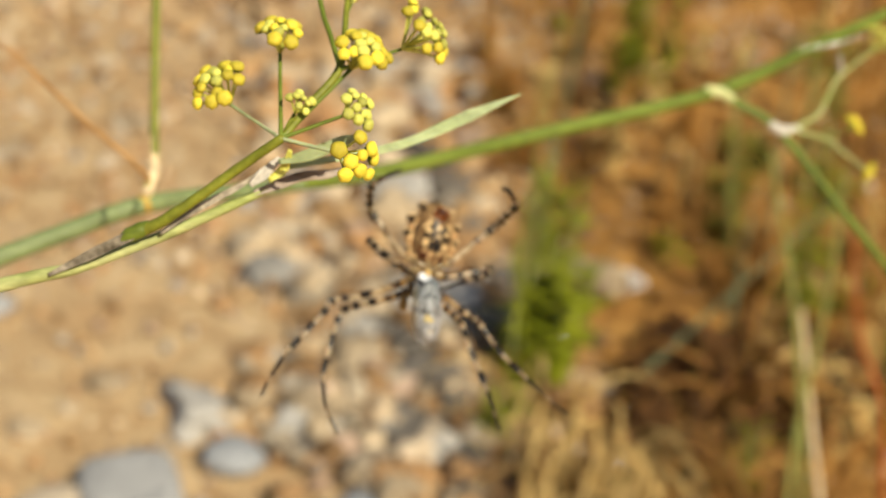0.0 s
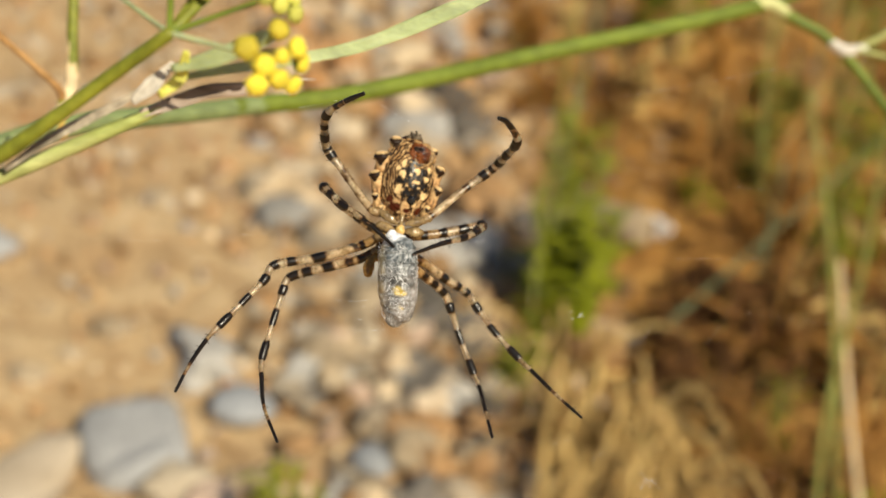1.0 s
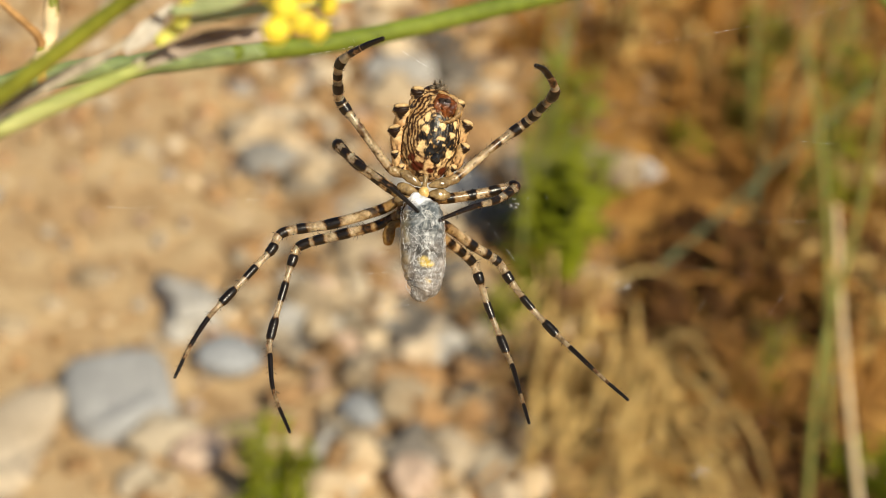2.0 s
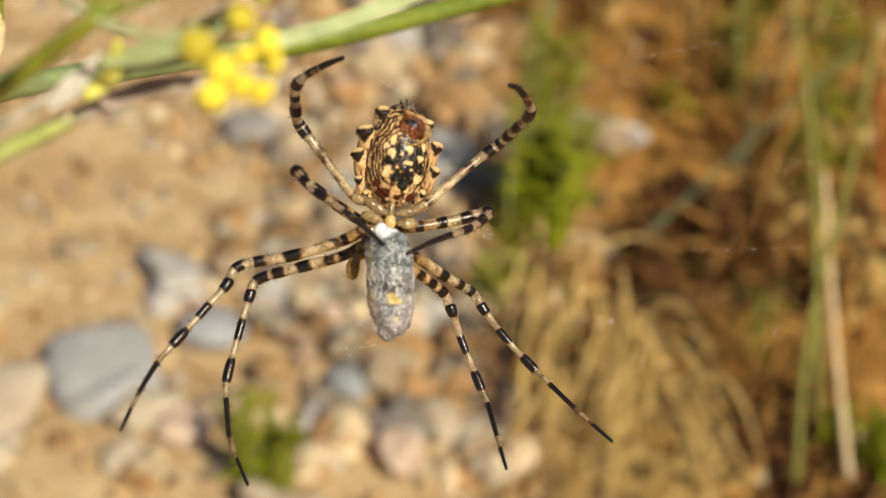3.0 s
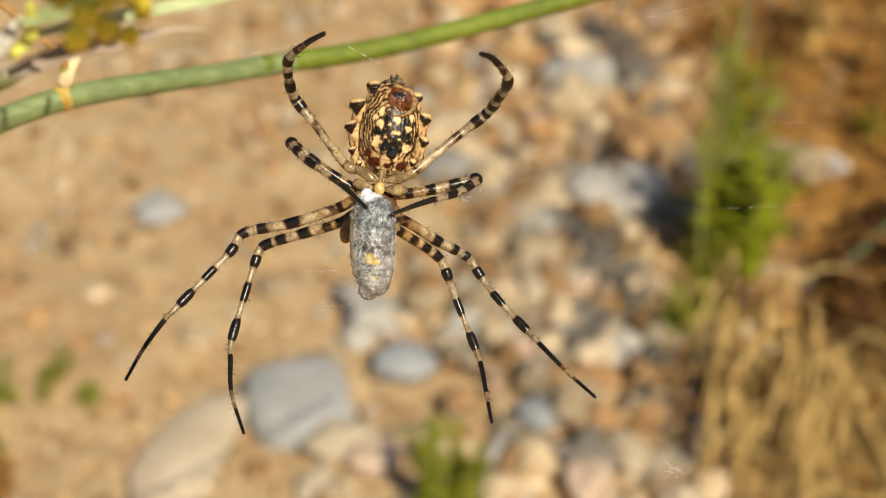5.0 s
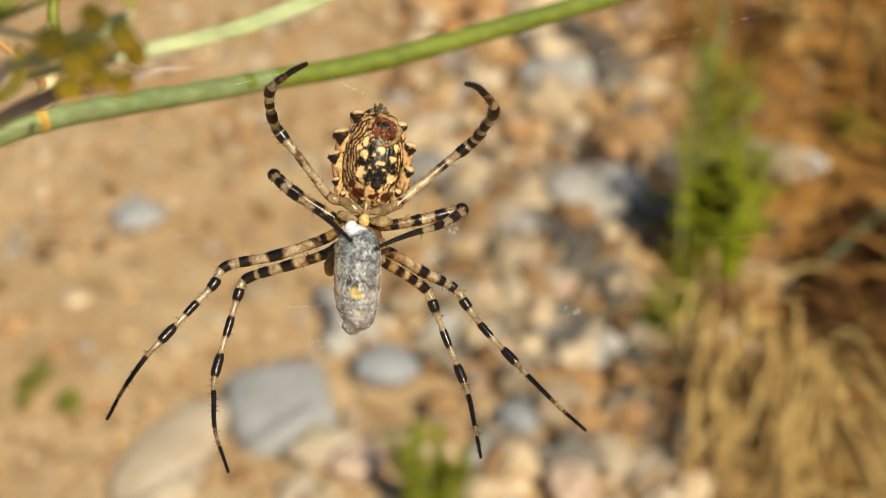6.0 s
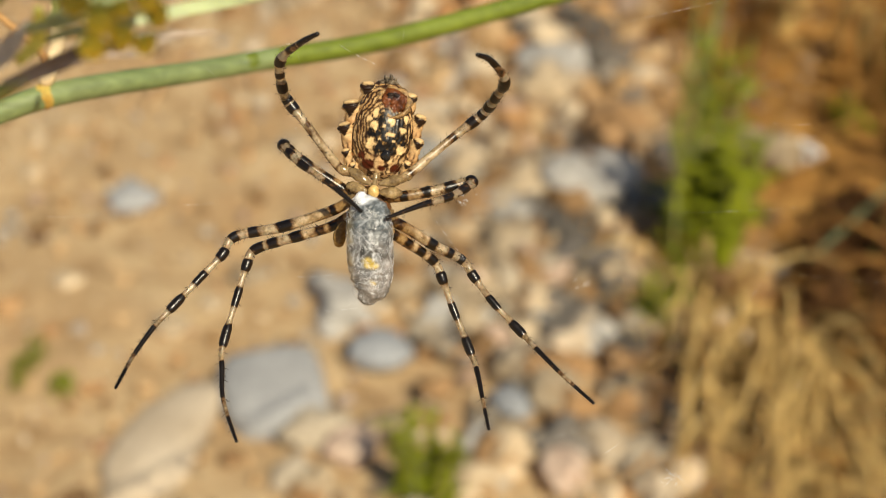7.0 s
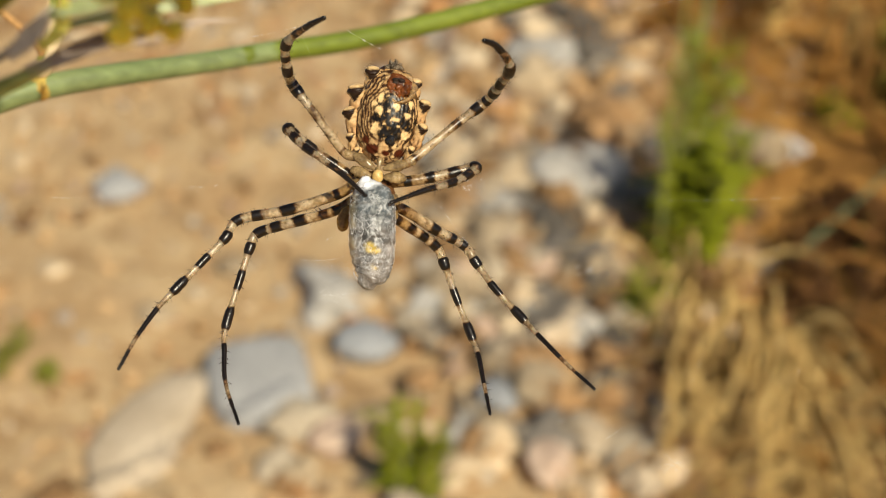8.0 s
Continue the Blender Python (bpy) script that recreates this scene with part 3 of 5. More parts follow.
        kind = random.choice(["buff_stone"] * 8 + ["rust_stone"] * 2 + ["dull_stone", "cream_stone"])
        if abs(x + 0.17) < 0.17 and y < 1.16:
            continue
        stone(x, y, (s * rnd(0.8, 1.5), s * rnd(0.8, 1.3), s * rnd(0.5, 0.8)), kind, tones[kind] + " pebble bedded in sandy earth", rnd(0, 180), i + 500, "pebble", rough=0.4)


def gravel():
    pieces = []
    for i in range(21000):
        if i < 9000:
            x, y = rnd(-1.4, 1.3), rnd(0.7, 4.2)
        else:
            x, y = random.gauss(-0.2, 1.9), random.gauss(1.8, 1.9)
        if x < -0.1 and random.random() < 0.15:
            continue
        s = (0.004 + 0.017 * random.random() ** 2.2) * (0.8 + 0.25 * max(0.0, y - 0.7))
        if x < -0.03:  # finer grit on the sand
            s *= 0.72
        turn = Matrix.Rotation(rnd(0, 6.28), 3, Vector((rnd(-1, 1), rnd(-1, 1), rnd(-1, 1))).normalized())
        c = Vector((x, y, s * 0.15 + 0.004))
        pieces.append(([c + turn @ Vector((v.x * s, v.y * s * 0.8, v.z * s * 0.55)) * (1 + 0.2 * noise.noise(v * 2 + Vector((i, 0, 0)))) for v in BALL1[0]], BALL1[1]))
    tagged(joined("gravel", pieces, "gravel"), "loose buff gravel strewn over the earth", "gravel", kind="stuff")


# ---- plants of the background ----
def blade(base, tip, droop, width, steps=5):
    """A thin three-sided blade of grass from base towards tip, sagging at its end."""
    b, t = Vector(base), Vector(tip)
    side = (t - b).cross(Vector((0, 0, 1)))
    side = side.normalized() if side.length > 1e-6 else Vector((1, 0, 0))
    nrm = side.cross(t - b).normalized()
    verts, faces = [], []
    for i in range(steps + 1):
        u = i / steps
        p = b.lerp(t, u) + Vector((0, 0, -droop * u * u))
        w = width * (1 - 0.85 * u ** 2)
        verts += [p - side * w, p + side * w, p + nrm * w * 0.5]
    for i in range(steps):
        for k in range(3):
            a, c = i * 3 + k, i * 3 + (k + 1) % 3
            faces.append((a, c, c + 3, a + 3))
    return verts, faces


def litter():
    pieces = []
    for i in range(6500):
        x, y = (0.20 + abs(random.gauss(0, 0.55)), rnd(0.75, 4.6)) if i < 2600 else (0.3 + abs(random.gauss(0, 1.6)), random.gauss(1.8, 1.8))
        if x < 0.42 and random.random() < 0.5:
            continue
        z = rnd(0.0, 0.04)
        a, e = rnd(0, 6.28), rnd(-0.25, 0.5)
        n = rnd(0.02, 0.09)
        d = Vector((math.cos(a) * math.cos(e), math.sin(a) * math.cos(e), math.sin(e)))
        pieces.append(blade((x, y, z + 0.01), Vector((x, y, z + 0.02)) + d * n, rnd(0, 0.02), rnd(0.0008, 0.0035), 3))
    tagged(joined("dry_litter", pieces, "litter"), "tangled brown dry stalks and leaf litter", "litter", kind="stuff")


def straw_litter():
    """Loose dry stalks lying round the straw tufts."""
    pieces = []
    for i in range(550):
        x, y = rnd(0.27, 0.43), rnd(0.74, 1.12)
        a, e, n = rnd(0, 6.28), rnd(-0.1, 0.6), rnd(0.03, 0.1)
        d = Vector((math.cos(a) * math.cos(e), math.sin(a) * math.cos(e), math.sin(e)))
        c = Vector((x, y, rnd(0.005, 0.05)))
        pieces.append(blade(c, c + d * n, rnd(0, 0.02), rnd(0.0006, 0.0022), 3))
    tagged(joined("straw_litter", pieces, "straw"), "loose straw-coloured stalks lying round the tufts", "straw", kind="stuff")


def arch(base, out, height, width, steps=7, rise=0.82):
    """A blade that rises and droops over: out is its reach on the ground."""
    b, o = Vector(base), Vector(out)
    side = o.cross(Vector((0, 0, 1))).normalized()
    verts, faces = [], []
    for i in range(steps + 1):
        u = i / steps
        p = b + o * (u ** 1.3) + Vector((0, 0, height * math.sin(math.pi * min(1.0, u * rise))))
        w = width * (1 - 0.8 * u ** 3)
        verts += [p - side * w, p + side * w, p + Vector((0, 0, w * 0.7))]
    for i in range(steps):
        for k in range(3):
            a, c = i * 3 + k, i * 3 + (k + 1) % 3
            faces.append((a, c, c + 3, a + 3))
    return verts, faces


def grass_tuft(x, y, n, height, spread, material, label, width=0.0026, seed=0, rise=0.82, apart=False, upright=0.0, fan=0.0):
    """apart: each blade is a part of its own; upright: the share of blades that stand straight; fan: how wide a one-sided tuft spreads."""
    random.seed(seed)
    t = thing("grass_tuft", pose(x, y, 0), label, "grass", "grass tufts")
    pieces = []
    for i in range(n):
        a = random.gauss(-1.65, fan) if fan else rnd(0, 6.28)
        r, far = rnd(-0.25 if fan else 0.0, 0.25) * spread, spread * rnd(0.3, 1.0)
        bend = rise * rnd(0.6, 1.1)
        if i < n * upright:
            r, far, bend = r * 2.5, far * 0.6, rnd(0.42, 0.58)
        pieces.append(arch((r * math.cos(a), r * math.sin(a), 0), (far * math.cos(a), far * math.sin(a), 0), height * rnd(0.4, 1.15), width * rnd(0.3, 1.25), 7, bend))
    if apart:
        for v, f in pieces:
            linked("blade", v, f, material if random.random() < 0.92 else "rusty_leaf", t)
    else:
        tagged(joined("foliage", pieces, material, t), kind="stuff")
    return t


def leafy_plant(x, y, height, width, n, material, label, leaf=0.03, seed=0, name="leafy_plant", wl=0.18, stems=5):
    """Upright stalks with many narrow leaves up their length."""
    random.seed(seed)
    t = thing(name, pose(x, y, 0), label, "plant")
    pieces = []
    for s in range(stems):
        a, r = rnd(0, 6.28), width * rnd(0.0, 0.55)
        b = Vector((r * 0.5 * math.cos(a), r * 0.5 * math.sin(a), 0))
        top = Vector((r * math.cos(a), r * math.sin(a), height * rnd(0.75, 1.05)))
        tube("stalk", [b, b.lerp(top, 0.5) + Vector((rnd(-1, 1), rnd(-1, 1), 0)) * 0.006, top], [0.0028, 0.0022, 0.001], "lime_stalk", t, sides=6, steps=4)
        for i in range(n // stems):
            u = rnd(0.05, 1.0)
            p = b.lerp(top, u)
            ang, el = rnd(0, 6.28), rnd(0.1, 1.1)
            ln = leaf * rnd(0.6, 1.2) * (1.15 - 0.5 * u)
            d = Vector((math.cos(ang) * math.cos(el), math.sin(ang) * math.cos(el), math.sin(el))) * ln
            pieces.append(blade(p, p + d, ln * 0.3, ln * wl * 0.5, 3))
    tagged(joined("foliage", pieces, material, t), kind="stuff")
    return t


def stalk(name, pts, r, material, label, category="plant"):
    base = Vector(pts[0])
    t = thing(name, Matrix.Translation(base), label, category)
    tube("stem", [Vector(p) - base for p in pts], [r * (1 - 0.5 * i / (len(pts) - 1)) for i in range(len(pts))], material, t, sides=7, steps=5)
    return t


def background_plants():
    leafy_plant(0.345, 1.38, 0.28, 0.13, 240, "green_leaf", "upright bright green leafy plant in dry litter", 0.042, 3, wl=0.24, stems=9)
    leafy_plant(0.345, 1.36, 0.19, 0.12, 140, "green_leaf", "low bushy green plant in dry litter", 0.06, 13, wl=0.22, stems=14)
    leafy_plant(0.34, 1.33, 0.17, 0.09, 150, "green_leaf", "broad-leaved yellow-green plant in dry litter", 0.045, 113, wl=0.5)
    leafy_plant(0.30, 1.36, 0.32, 0.06, 90, "green_leaf", "narrow green plant with feathery leaves", 0.035, 4)
    leafy_plant(0.263, 1.185, 0.08, 0.07, 190, "green_leaf", "low green plant at the edge of the rubble", 0.035, 14)
    leafy_plant(0.0, 0.885, 0.12, 0.075, 150, "green_leaf", "small green sprout in sandy earth", 0.03, 5, "green_sprout", wl=0.3)
    leafy_plant(-0.45, 1.09, 0.04, 0.10, 110, "dark_leaf", "low olive seedling in sandy earth", 0.018, 6, "green_sprout", wl=0.35)
    leafy_plant(-0.395, 1.06, 0.025, 0.04, 80, "green_leaf", "low green seedling in sandy earth", 0.018, 7, "green_sprout", wl=0.35)
    leafy_plant(-0.48, 0.96, 0.05, 0.10, 160, "green_leaf", "low green seedling in sandy earth", 0.02, 17, "green_sprout", wl=0.35)
    leafy_plant(0.70, 1.42, 0.30, 0.07, 170, "green_leaf", "slender green plant standing in dry litter", 0.045, 8)
    leafy_plant(0.70, 1.76, 0.18, 0.14, 260, "dark_leaf", "olive plant standing in dry litter", 0.05, 18)
    leafy_plant(0.77, 1.18, 0.18, 0.10, 260, "green_leaf", "green weed in dry litter", 0.035, 9)
    leafy_plant(0.56, 0.90, 0.07, 0.07, 160, "green_leaf", "low green weed among dry grass", 0.035, 10)
    leafy_plant(0.70, 2.33, 0.36, 0.16, 360, "green_leaf", "green weed further back in dry litter", 0.06, 11)
    leafy_plant(0.368, 1.03, 0.06, 0.04, 50, "green_leaf", "small green weed in the straw tuft", 0.03, 119, wl=0.25)
    leafy_plant(0.52, 1.05, 0.12, 0.05, 70, "green_leaf", "thin yellow-green weed among dry grass", 0.04, 19, wl=0.1)
    leafy_plant(0.82, 2.04, 0.13, 0.2, 260, "dark_leaf", "dark olive clump in dry litter", 0.05, 115, wl=0.4)
    leafy_plant(0.93, 1.93, 0.1, 0.16, 200, "green_leaf", "low yellow-green weed in dry litter", 0.04, 116, wl=0.35)
    leafy_plant(0.72, 2.55, 0.12, 0.2, 200, "green_leaf", "low yellow-green weed in dry litter", 0.05, 117, wl=0.35)
    leafy_plant(0.80, 1.5, 0.1, 0.08, 110, "green_leaf", "yellow-green weed in dry litter", 0.04, 118, wl=0.25)
    leafy_plant(0.95, 2.0, 0.35, 0.16, 320, "dark_leaf", "olive weed further back in dry litter", 0.05, 12)
    for i, (x, y, h) in enumerate(((0.275, 1.06, 0.12), (0.315, 1.05, 0.14), (0.355, 1.03, 0.14), (0.39, 1.0, 0.11))):
        grass_tuft(x, y, 25, h, 0.22, "straw", "tuft of long straw-coloured grass drooping to one side", 0.0032, 20 + i, 1.0, True, 0.05, 0.36)
    # dark leaves added to deepen the shade between the straw blades
    for i, (x, y) in enumerate(((0.31, 0.93), (0.36, 0.9), (0.41, 0.92), (0.37, 0.99))):
        leafy_plant(x, y, 0.015, 0.1, 70, "dead_leaf", "blackish-brown leaves added as dark shaded gaps under dry grass", 0.03, 150 + i, "withered_plant", wl=0.4)
    grass_tuft(0.315, 1.20, 20, 0.09, 0.15, "straw", "small arching tuft of dry grass", 0.003, 29, 1.1, True, 0.1)
    grass_tuft(0.52, 1.0, 40, 0.09, 0.15, "litter", "tall tuft of brown dead grass", 0.0032, 23, 0.9, True)
    grass_tuft(0.62, 1.05, 36, 0.10, 0.16, "litter", "tall tuft of brown dead grass", 0.003, 24, 0.8, True)
    for i, (x, y, h) in enumerate(((0.58, 1.25, 0.2), (0.64, 1.74, 0.24), (0.42, 1.75, 0.2), (0.68, 1.5, 0.26), (0.82, 1.45, 0.26), (0.5, 2.0, 0.26), (0.75, 1.95, 0.3),
                                   (0.95, 1.7, 0.3), (0.55, 2.4, 0.34), (0.85, 2.5, 0.36), (1.1, 2.2, 0.36), (1.25, 2.7, 0.42), (0.7, 3.0, 0.42), (1.0, 3.2, 0.45), (1.4, 3.4, 0.5), (1.8, 3.6, 0.5))):
        grass_tuft(x, y, 30, h * 0.7, h * 0.9, "litter", "brown tangle of dead grass", 0.004, 40 + i, 0.75, True)
    random.seed(61)
    for i in range(36):
        x, y = 0.7 + abs(random.gauss(0, 1.1)), random.gauss(2.2, 1.7)
        if y < 0.9 or x < 1.0:
            y = -0.3 - abs(y) if i % 2 else 3.4 + abs(y)
        grass_tuft(x, y, 30, rnd(0.14, 0.26), rnd(0.15, 0.3), "litter", "brown tangle of dead grass", 0.004, 400 + i, 0.75)
    leafy_plant(0.55, 1.30, 0.10, 0.12, 150, "dead_leaf", "blackish-brown withered plant in dry litter", 0.05, 51, "withered_plant", wl=0.4)
    for i, (x, y, h) in enumerate(((0.5, 1.38, 0.05), (0.56, 1.42, 0.05), (0.45, 1.0, 0.04), (0.44, 0.9, 0.03), (0.5, 0.93, 0.03), (0.56, 0.98, 0.04), (0.57, 0.85, 0.03), (0.52, 0.83, 0.03), (0.46, 1.2, 0.06), (0.59, 1.25, 0.07), (0.51, 1.27, 0.07), (0.48, 1.13, 0.05), (0.55, 1.16, 0.05))):
        leafy_plant(x, y, h, 0.11, 120, "dead_leaf", "blackish-brown withered plant in dry litter", 0.05, 52 + i, "withered_plant", wl=0.4)
    random.seed(60)
    spots = [(rnd(0.4, 0.8), rnd(1.15, 1.5)) if i % 6 in (0, 4) else (rnd(0.42, 1.3), rnd(1.6, 3.0)) for i in range(44)]
    for i, (x, y) in enumerate(spots):
        if math.hypot(x - 0.55, y - 1.5) < 0.13:
            continue
        kind, tone = (("dead_leaf", "blackish-brown withered"), ("rusty_leaf", "rust-orange withered"), ("straw", "straw-coloured dry"), ("green_leaf", "yellow-green"), ("dead_leaf", "blackish-brown withered"), ("straw", "straw-coloured dry"))[i % 6]
        leafy_plant(x, y, 0.06 + 0.04 * y * (i % 3) / 2, 0.09, 60, kind, tone + " low weed in dry litter", 0.05, 70 + i, "low_weed", wl=0.35, stems=3)
    for i, (x, y, kind, tone) in enumerate(((0.63, 1.35, "straw", "straw-coloured dry"), (0.69, 1.45, "straw", "straw-coloured dry"), (0.75, 1.4, "rusty_leaf", "rust-orange withered"), (0.79, 1.55, "straw", "straw-coloured dry"), (0.66, 1.26, "rusty_leaf", "rust-orange withered"), (0.72, 1.3, "straw", "straw-coloured dry"), (0.68, 1.58, "rusty_leaf", "rust-orange withered"), (0.85, 1.5, "straw", "straw-coloured dry"), (0.9, 1.7, "straw", "straw-coloured dry"), (0.76, 1.72, "rusty_leaf", "rust-orange withered"), (0.82, 1.36, "straw", "straw-coloured dry"), (0.7, 1.18, "straw", "straw-coloured dry"))):
        leafy_plant(x, y, 0.07, 0.1, 80, kind, tone + " low weed in dry litter", 0.055, 170 + i, "low_weed", wl=0.3, stems=4)
    stalk("dry_stalk", [(0.569, 0.846, 0), (0.506, 0.85, 0.2), (0.462, 0.855, 0.36)], 0.0042, "pale_straw", "pale dry upright stalk among grass", "stalk")
    stalk("green_stalk", [(0.511, 0.85, 0), (0.482, 0.85, 0.2), (0.482, 0.85, 0.36), (0.475, 0.855, 0.50)], 0.0038, "lime_stalk", "thin grey-green upright stalk among grass", "stalk")
    stalk("green_stalk", [(0.40, 1.26, 0), (0.49, 1.28, 0.09), (0.58, 1.29, 0.19), (0.68, 1.3, 0.30)], 0.003, "grey_green", "thin slanting grey-green stalk in litter", "stalk")
    stalk("green_stalk", [(0.291, 1.316, 0), (0.287, 1.32, 0.18), (0.295, 1.325, 0.37), (0.31, 1.33, 0.5)], 0.0026, "lime_stalk", "tall grey-green stalk beside a leafy plant", "stalk")
    stalk("green_stalk", [(0.34, 1.5, 0), (0.35, 1.5, 0.22), (0.37, 1.5, 0.5)], 0.004, "grey_green", "tall grey-green stalk behind a leafy plant", "stalk")
    stalk("yellow_stalk", [(0.57, 0.95, 0), (0.50, 0.95, 0.3), (0.44, 0.95, 0.48)], 0.004, "lime_stalk", "thin yellow-green stalk leaning in grass", "stalk")
    stalk("red_stalk", [(0.645, 0.91, 0), (0.61, 0.91, 0.15), (0.592, 0.91, 0.23), (0.55, 0.91, 0.31), (0.52, 0.91, 0.42)], 0.0045, "red_stem", "bent orange-red stalk among dry grass", "stalk")
    stalk("red_stalk", [(0.64, 0.93, 0), (0.68, 0.95, 0.04), (0.76, 0.97, 0.06)], 0.004, "red_stem", "bent orange-red stalk lying in litter", "stalk")
    leafy_plant(0.60, 0.86, 0.10, 0.07, 160, "green_leaf", "low green weed among dry grass", 0.04, 34, wl=0.3)
    leafy_plant(-0.52, 1.05, 0.07, 0.14, 80, "green_leaf", "low olive weed on sandy earth", 0.03, 36, "green_sprout", wl=0.3)
    leafy_plant(-0.46, 0.90, 0.03, 0.10, 120, "litter", "low withered weed on sandy earth", 0.03, 37, "withered_sprout", wl=0.3)
    # dry and green stalks standing in the litter
    random.seed(62)
    for i in range(13):
        x, y, h = rnd(0.48, 1.2), rnd(1.15, 2.3), rnd(0.2, 0.5)
        kind, name, tone = (("lime_stalk", "green_stalk", "yellow-green"), ("straw", "dry_stalk", "straw-coloured dry"), ("rusty_leaf", "dry_stalk", "rust-brown dry"), ("grey_green", "green_stalk", "grey-green"), ("litter", "dry_stalk", "brown dry"))[i % 5]
        lean, side = rnd(-0.1, 0.1), rnd(-0.03, 0.03)
        stalk(name, [(x, y, 0), (x + lean * 0.4 + side, y, h * 0.5), (x + lean, y, h)], rnd(0.002, 0.0045), kind, tone + " stalk standing in the litter", "stalk")


# ---- the spider ----
def put(ob, name, values, kind="FLOAT"):
    a = ob.data.attributes.new(name, kind, "POINT")
    a.data.foreach_set("value" if kind == "FLOAT" else "color", values)


def leg(parent, ctrl, radii, bands, bulges, seed, brown=1.0, ragged=0.12):
    ctrl = mm(*ctrl)
    radii = [r * 0.87 * MM for r in radii]
    v, f, at = tube_mesh(ctrl, radii, 14, 16)
    # swollen joints
    pts, idx = curve_points(ctrl, 16)
    rings = len(v) // 14
    for i in range(rings):
        a = at[i * 14]
        c = sum((v[i * 14 + k] for k in range(14)), Vector()) / 14
        dark = max([0.0] + [min(1.0, max(0.0, 0.5 + min(a - lo, hi - a) / 0.12)) * k for lo, hi, k in bands])
        s = 0.95 + (0.13 * dark if a > 1.6 else 0.0) + sum(h * math.exp(-((a - b) / 0.23) ** 6) for b, h in bulges) + 0.05 * noise.noise(Vector((a * 3.5, seed, 0)))
        for k in range(14):
            v[i * 14 + k] = c + (v[i * 14 + k] - c) * s
    ob = linked("leg", v, f, "leg", parent)
    tone = [max([0.0] + [min(1.0, max(0.0, 0.5 + min(a - lo, hi - a) / (0.11 if a < 2.6 else 0.05))) * k for lo, hi, k in bands]) for a in at]
    put(ob, "band", [max(0.0, min(1.0, b + ragged * (1.6 * noise.noise(p * 1900) + noise.noise(p * 4200)))) for b, p in zip(tone, v)])
    # the thigh is browner than the far joints, and darkened for the shade by the body
    put(ob, "thigh", [brown * max(0.0, min(1.0, (2.6 - a) / 1.8)) for a in at])
    # short bristles along the leg
    random.seed(seed)
    pieces = []
    for i in range(110):
        a = rnd(1.2, len(ctrl) - 1.1)
        k = min(range(len(idx)), key=lambda j: abs(idx[j] - a))
        p, d = pts[k], (pts[min(k + 1, len(pts) - 1)] - pts[max(k - 1, 0)]).normalized()
        out = Vector((rnd(-1, 1), rnd(-1, 1), rnd(-0.6, 1)))
        out = (out - d * out.dot(d)).normalized()
        r = float(np.interp(a, range(len(radii)), radii))
        q = p + out * r * 0.9
        e = q + (out + d * 0.5).normalized() * rnd(0.35, 0.85) * MM
        t, n_, _ = tube_mesh([q, q.lerp(e, 0.5), e], [0.032 * MM, 0.026 * MM, 0.01 * MM], 4, 1)
        pieces.append((t, n_))
    joined("bristles", pieces, "bristle", ob, "fine dark leg bristles")
    return ob


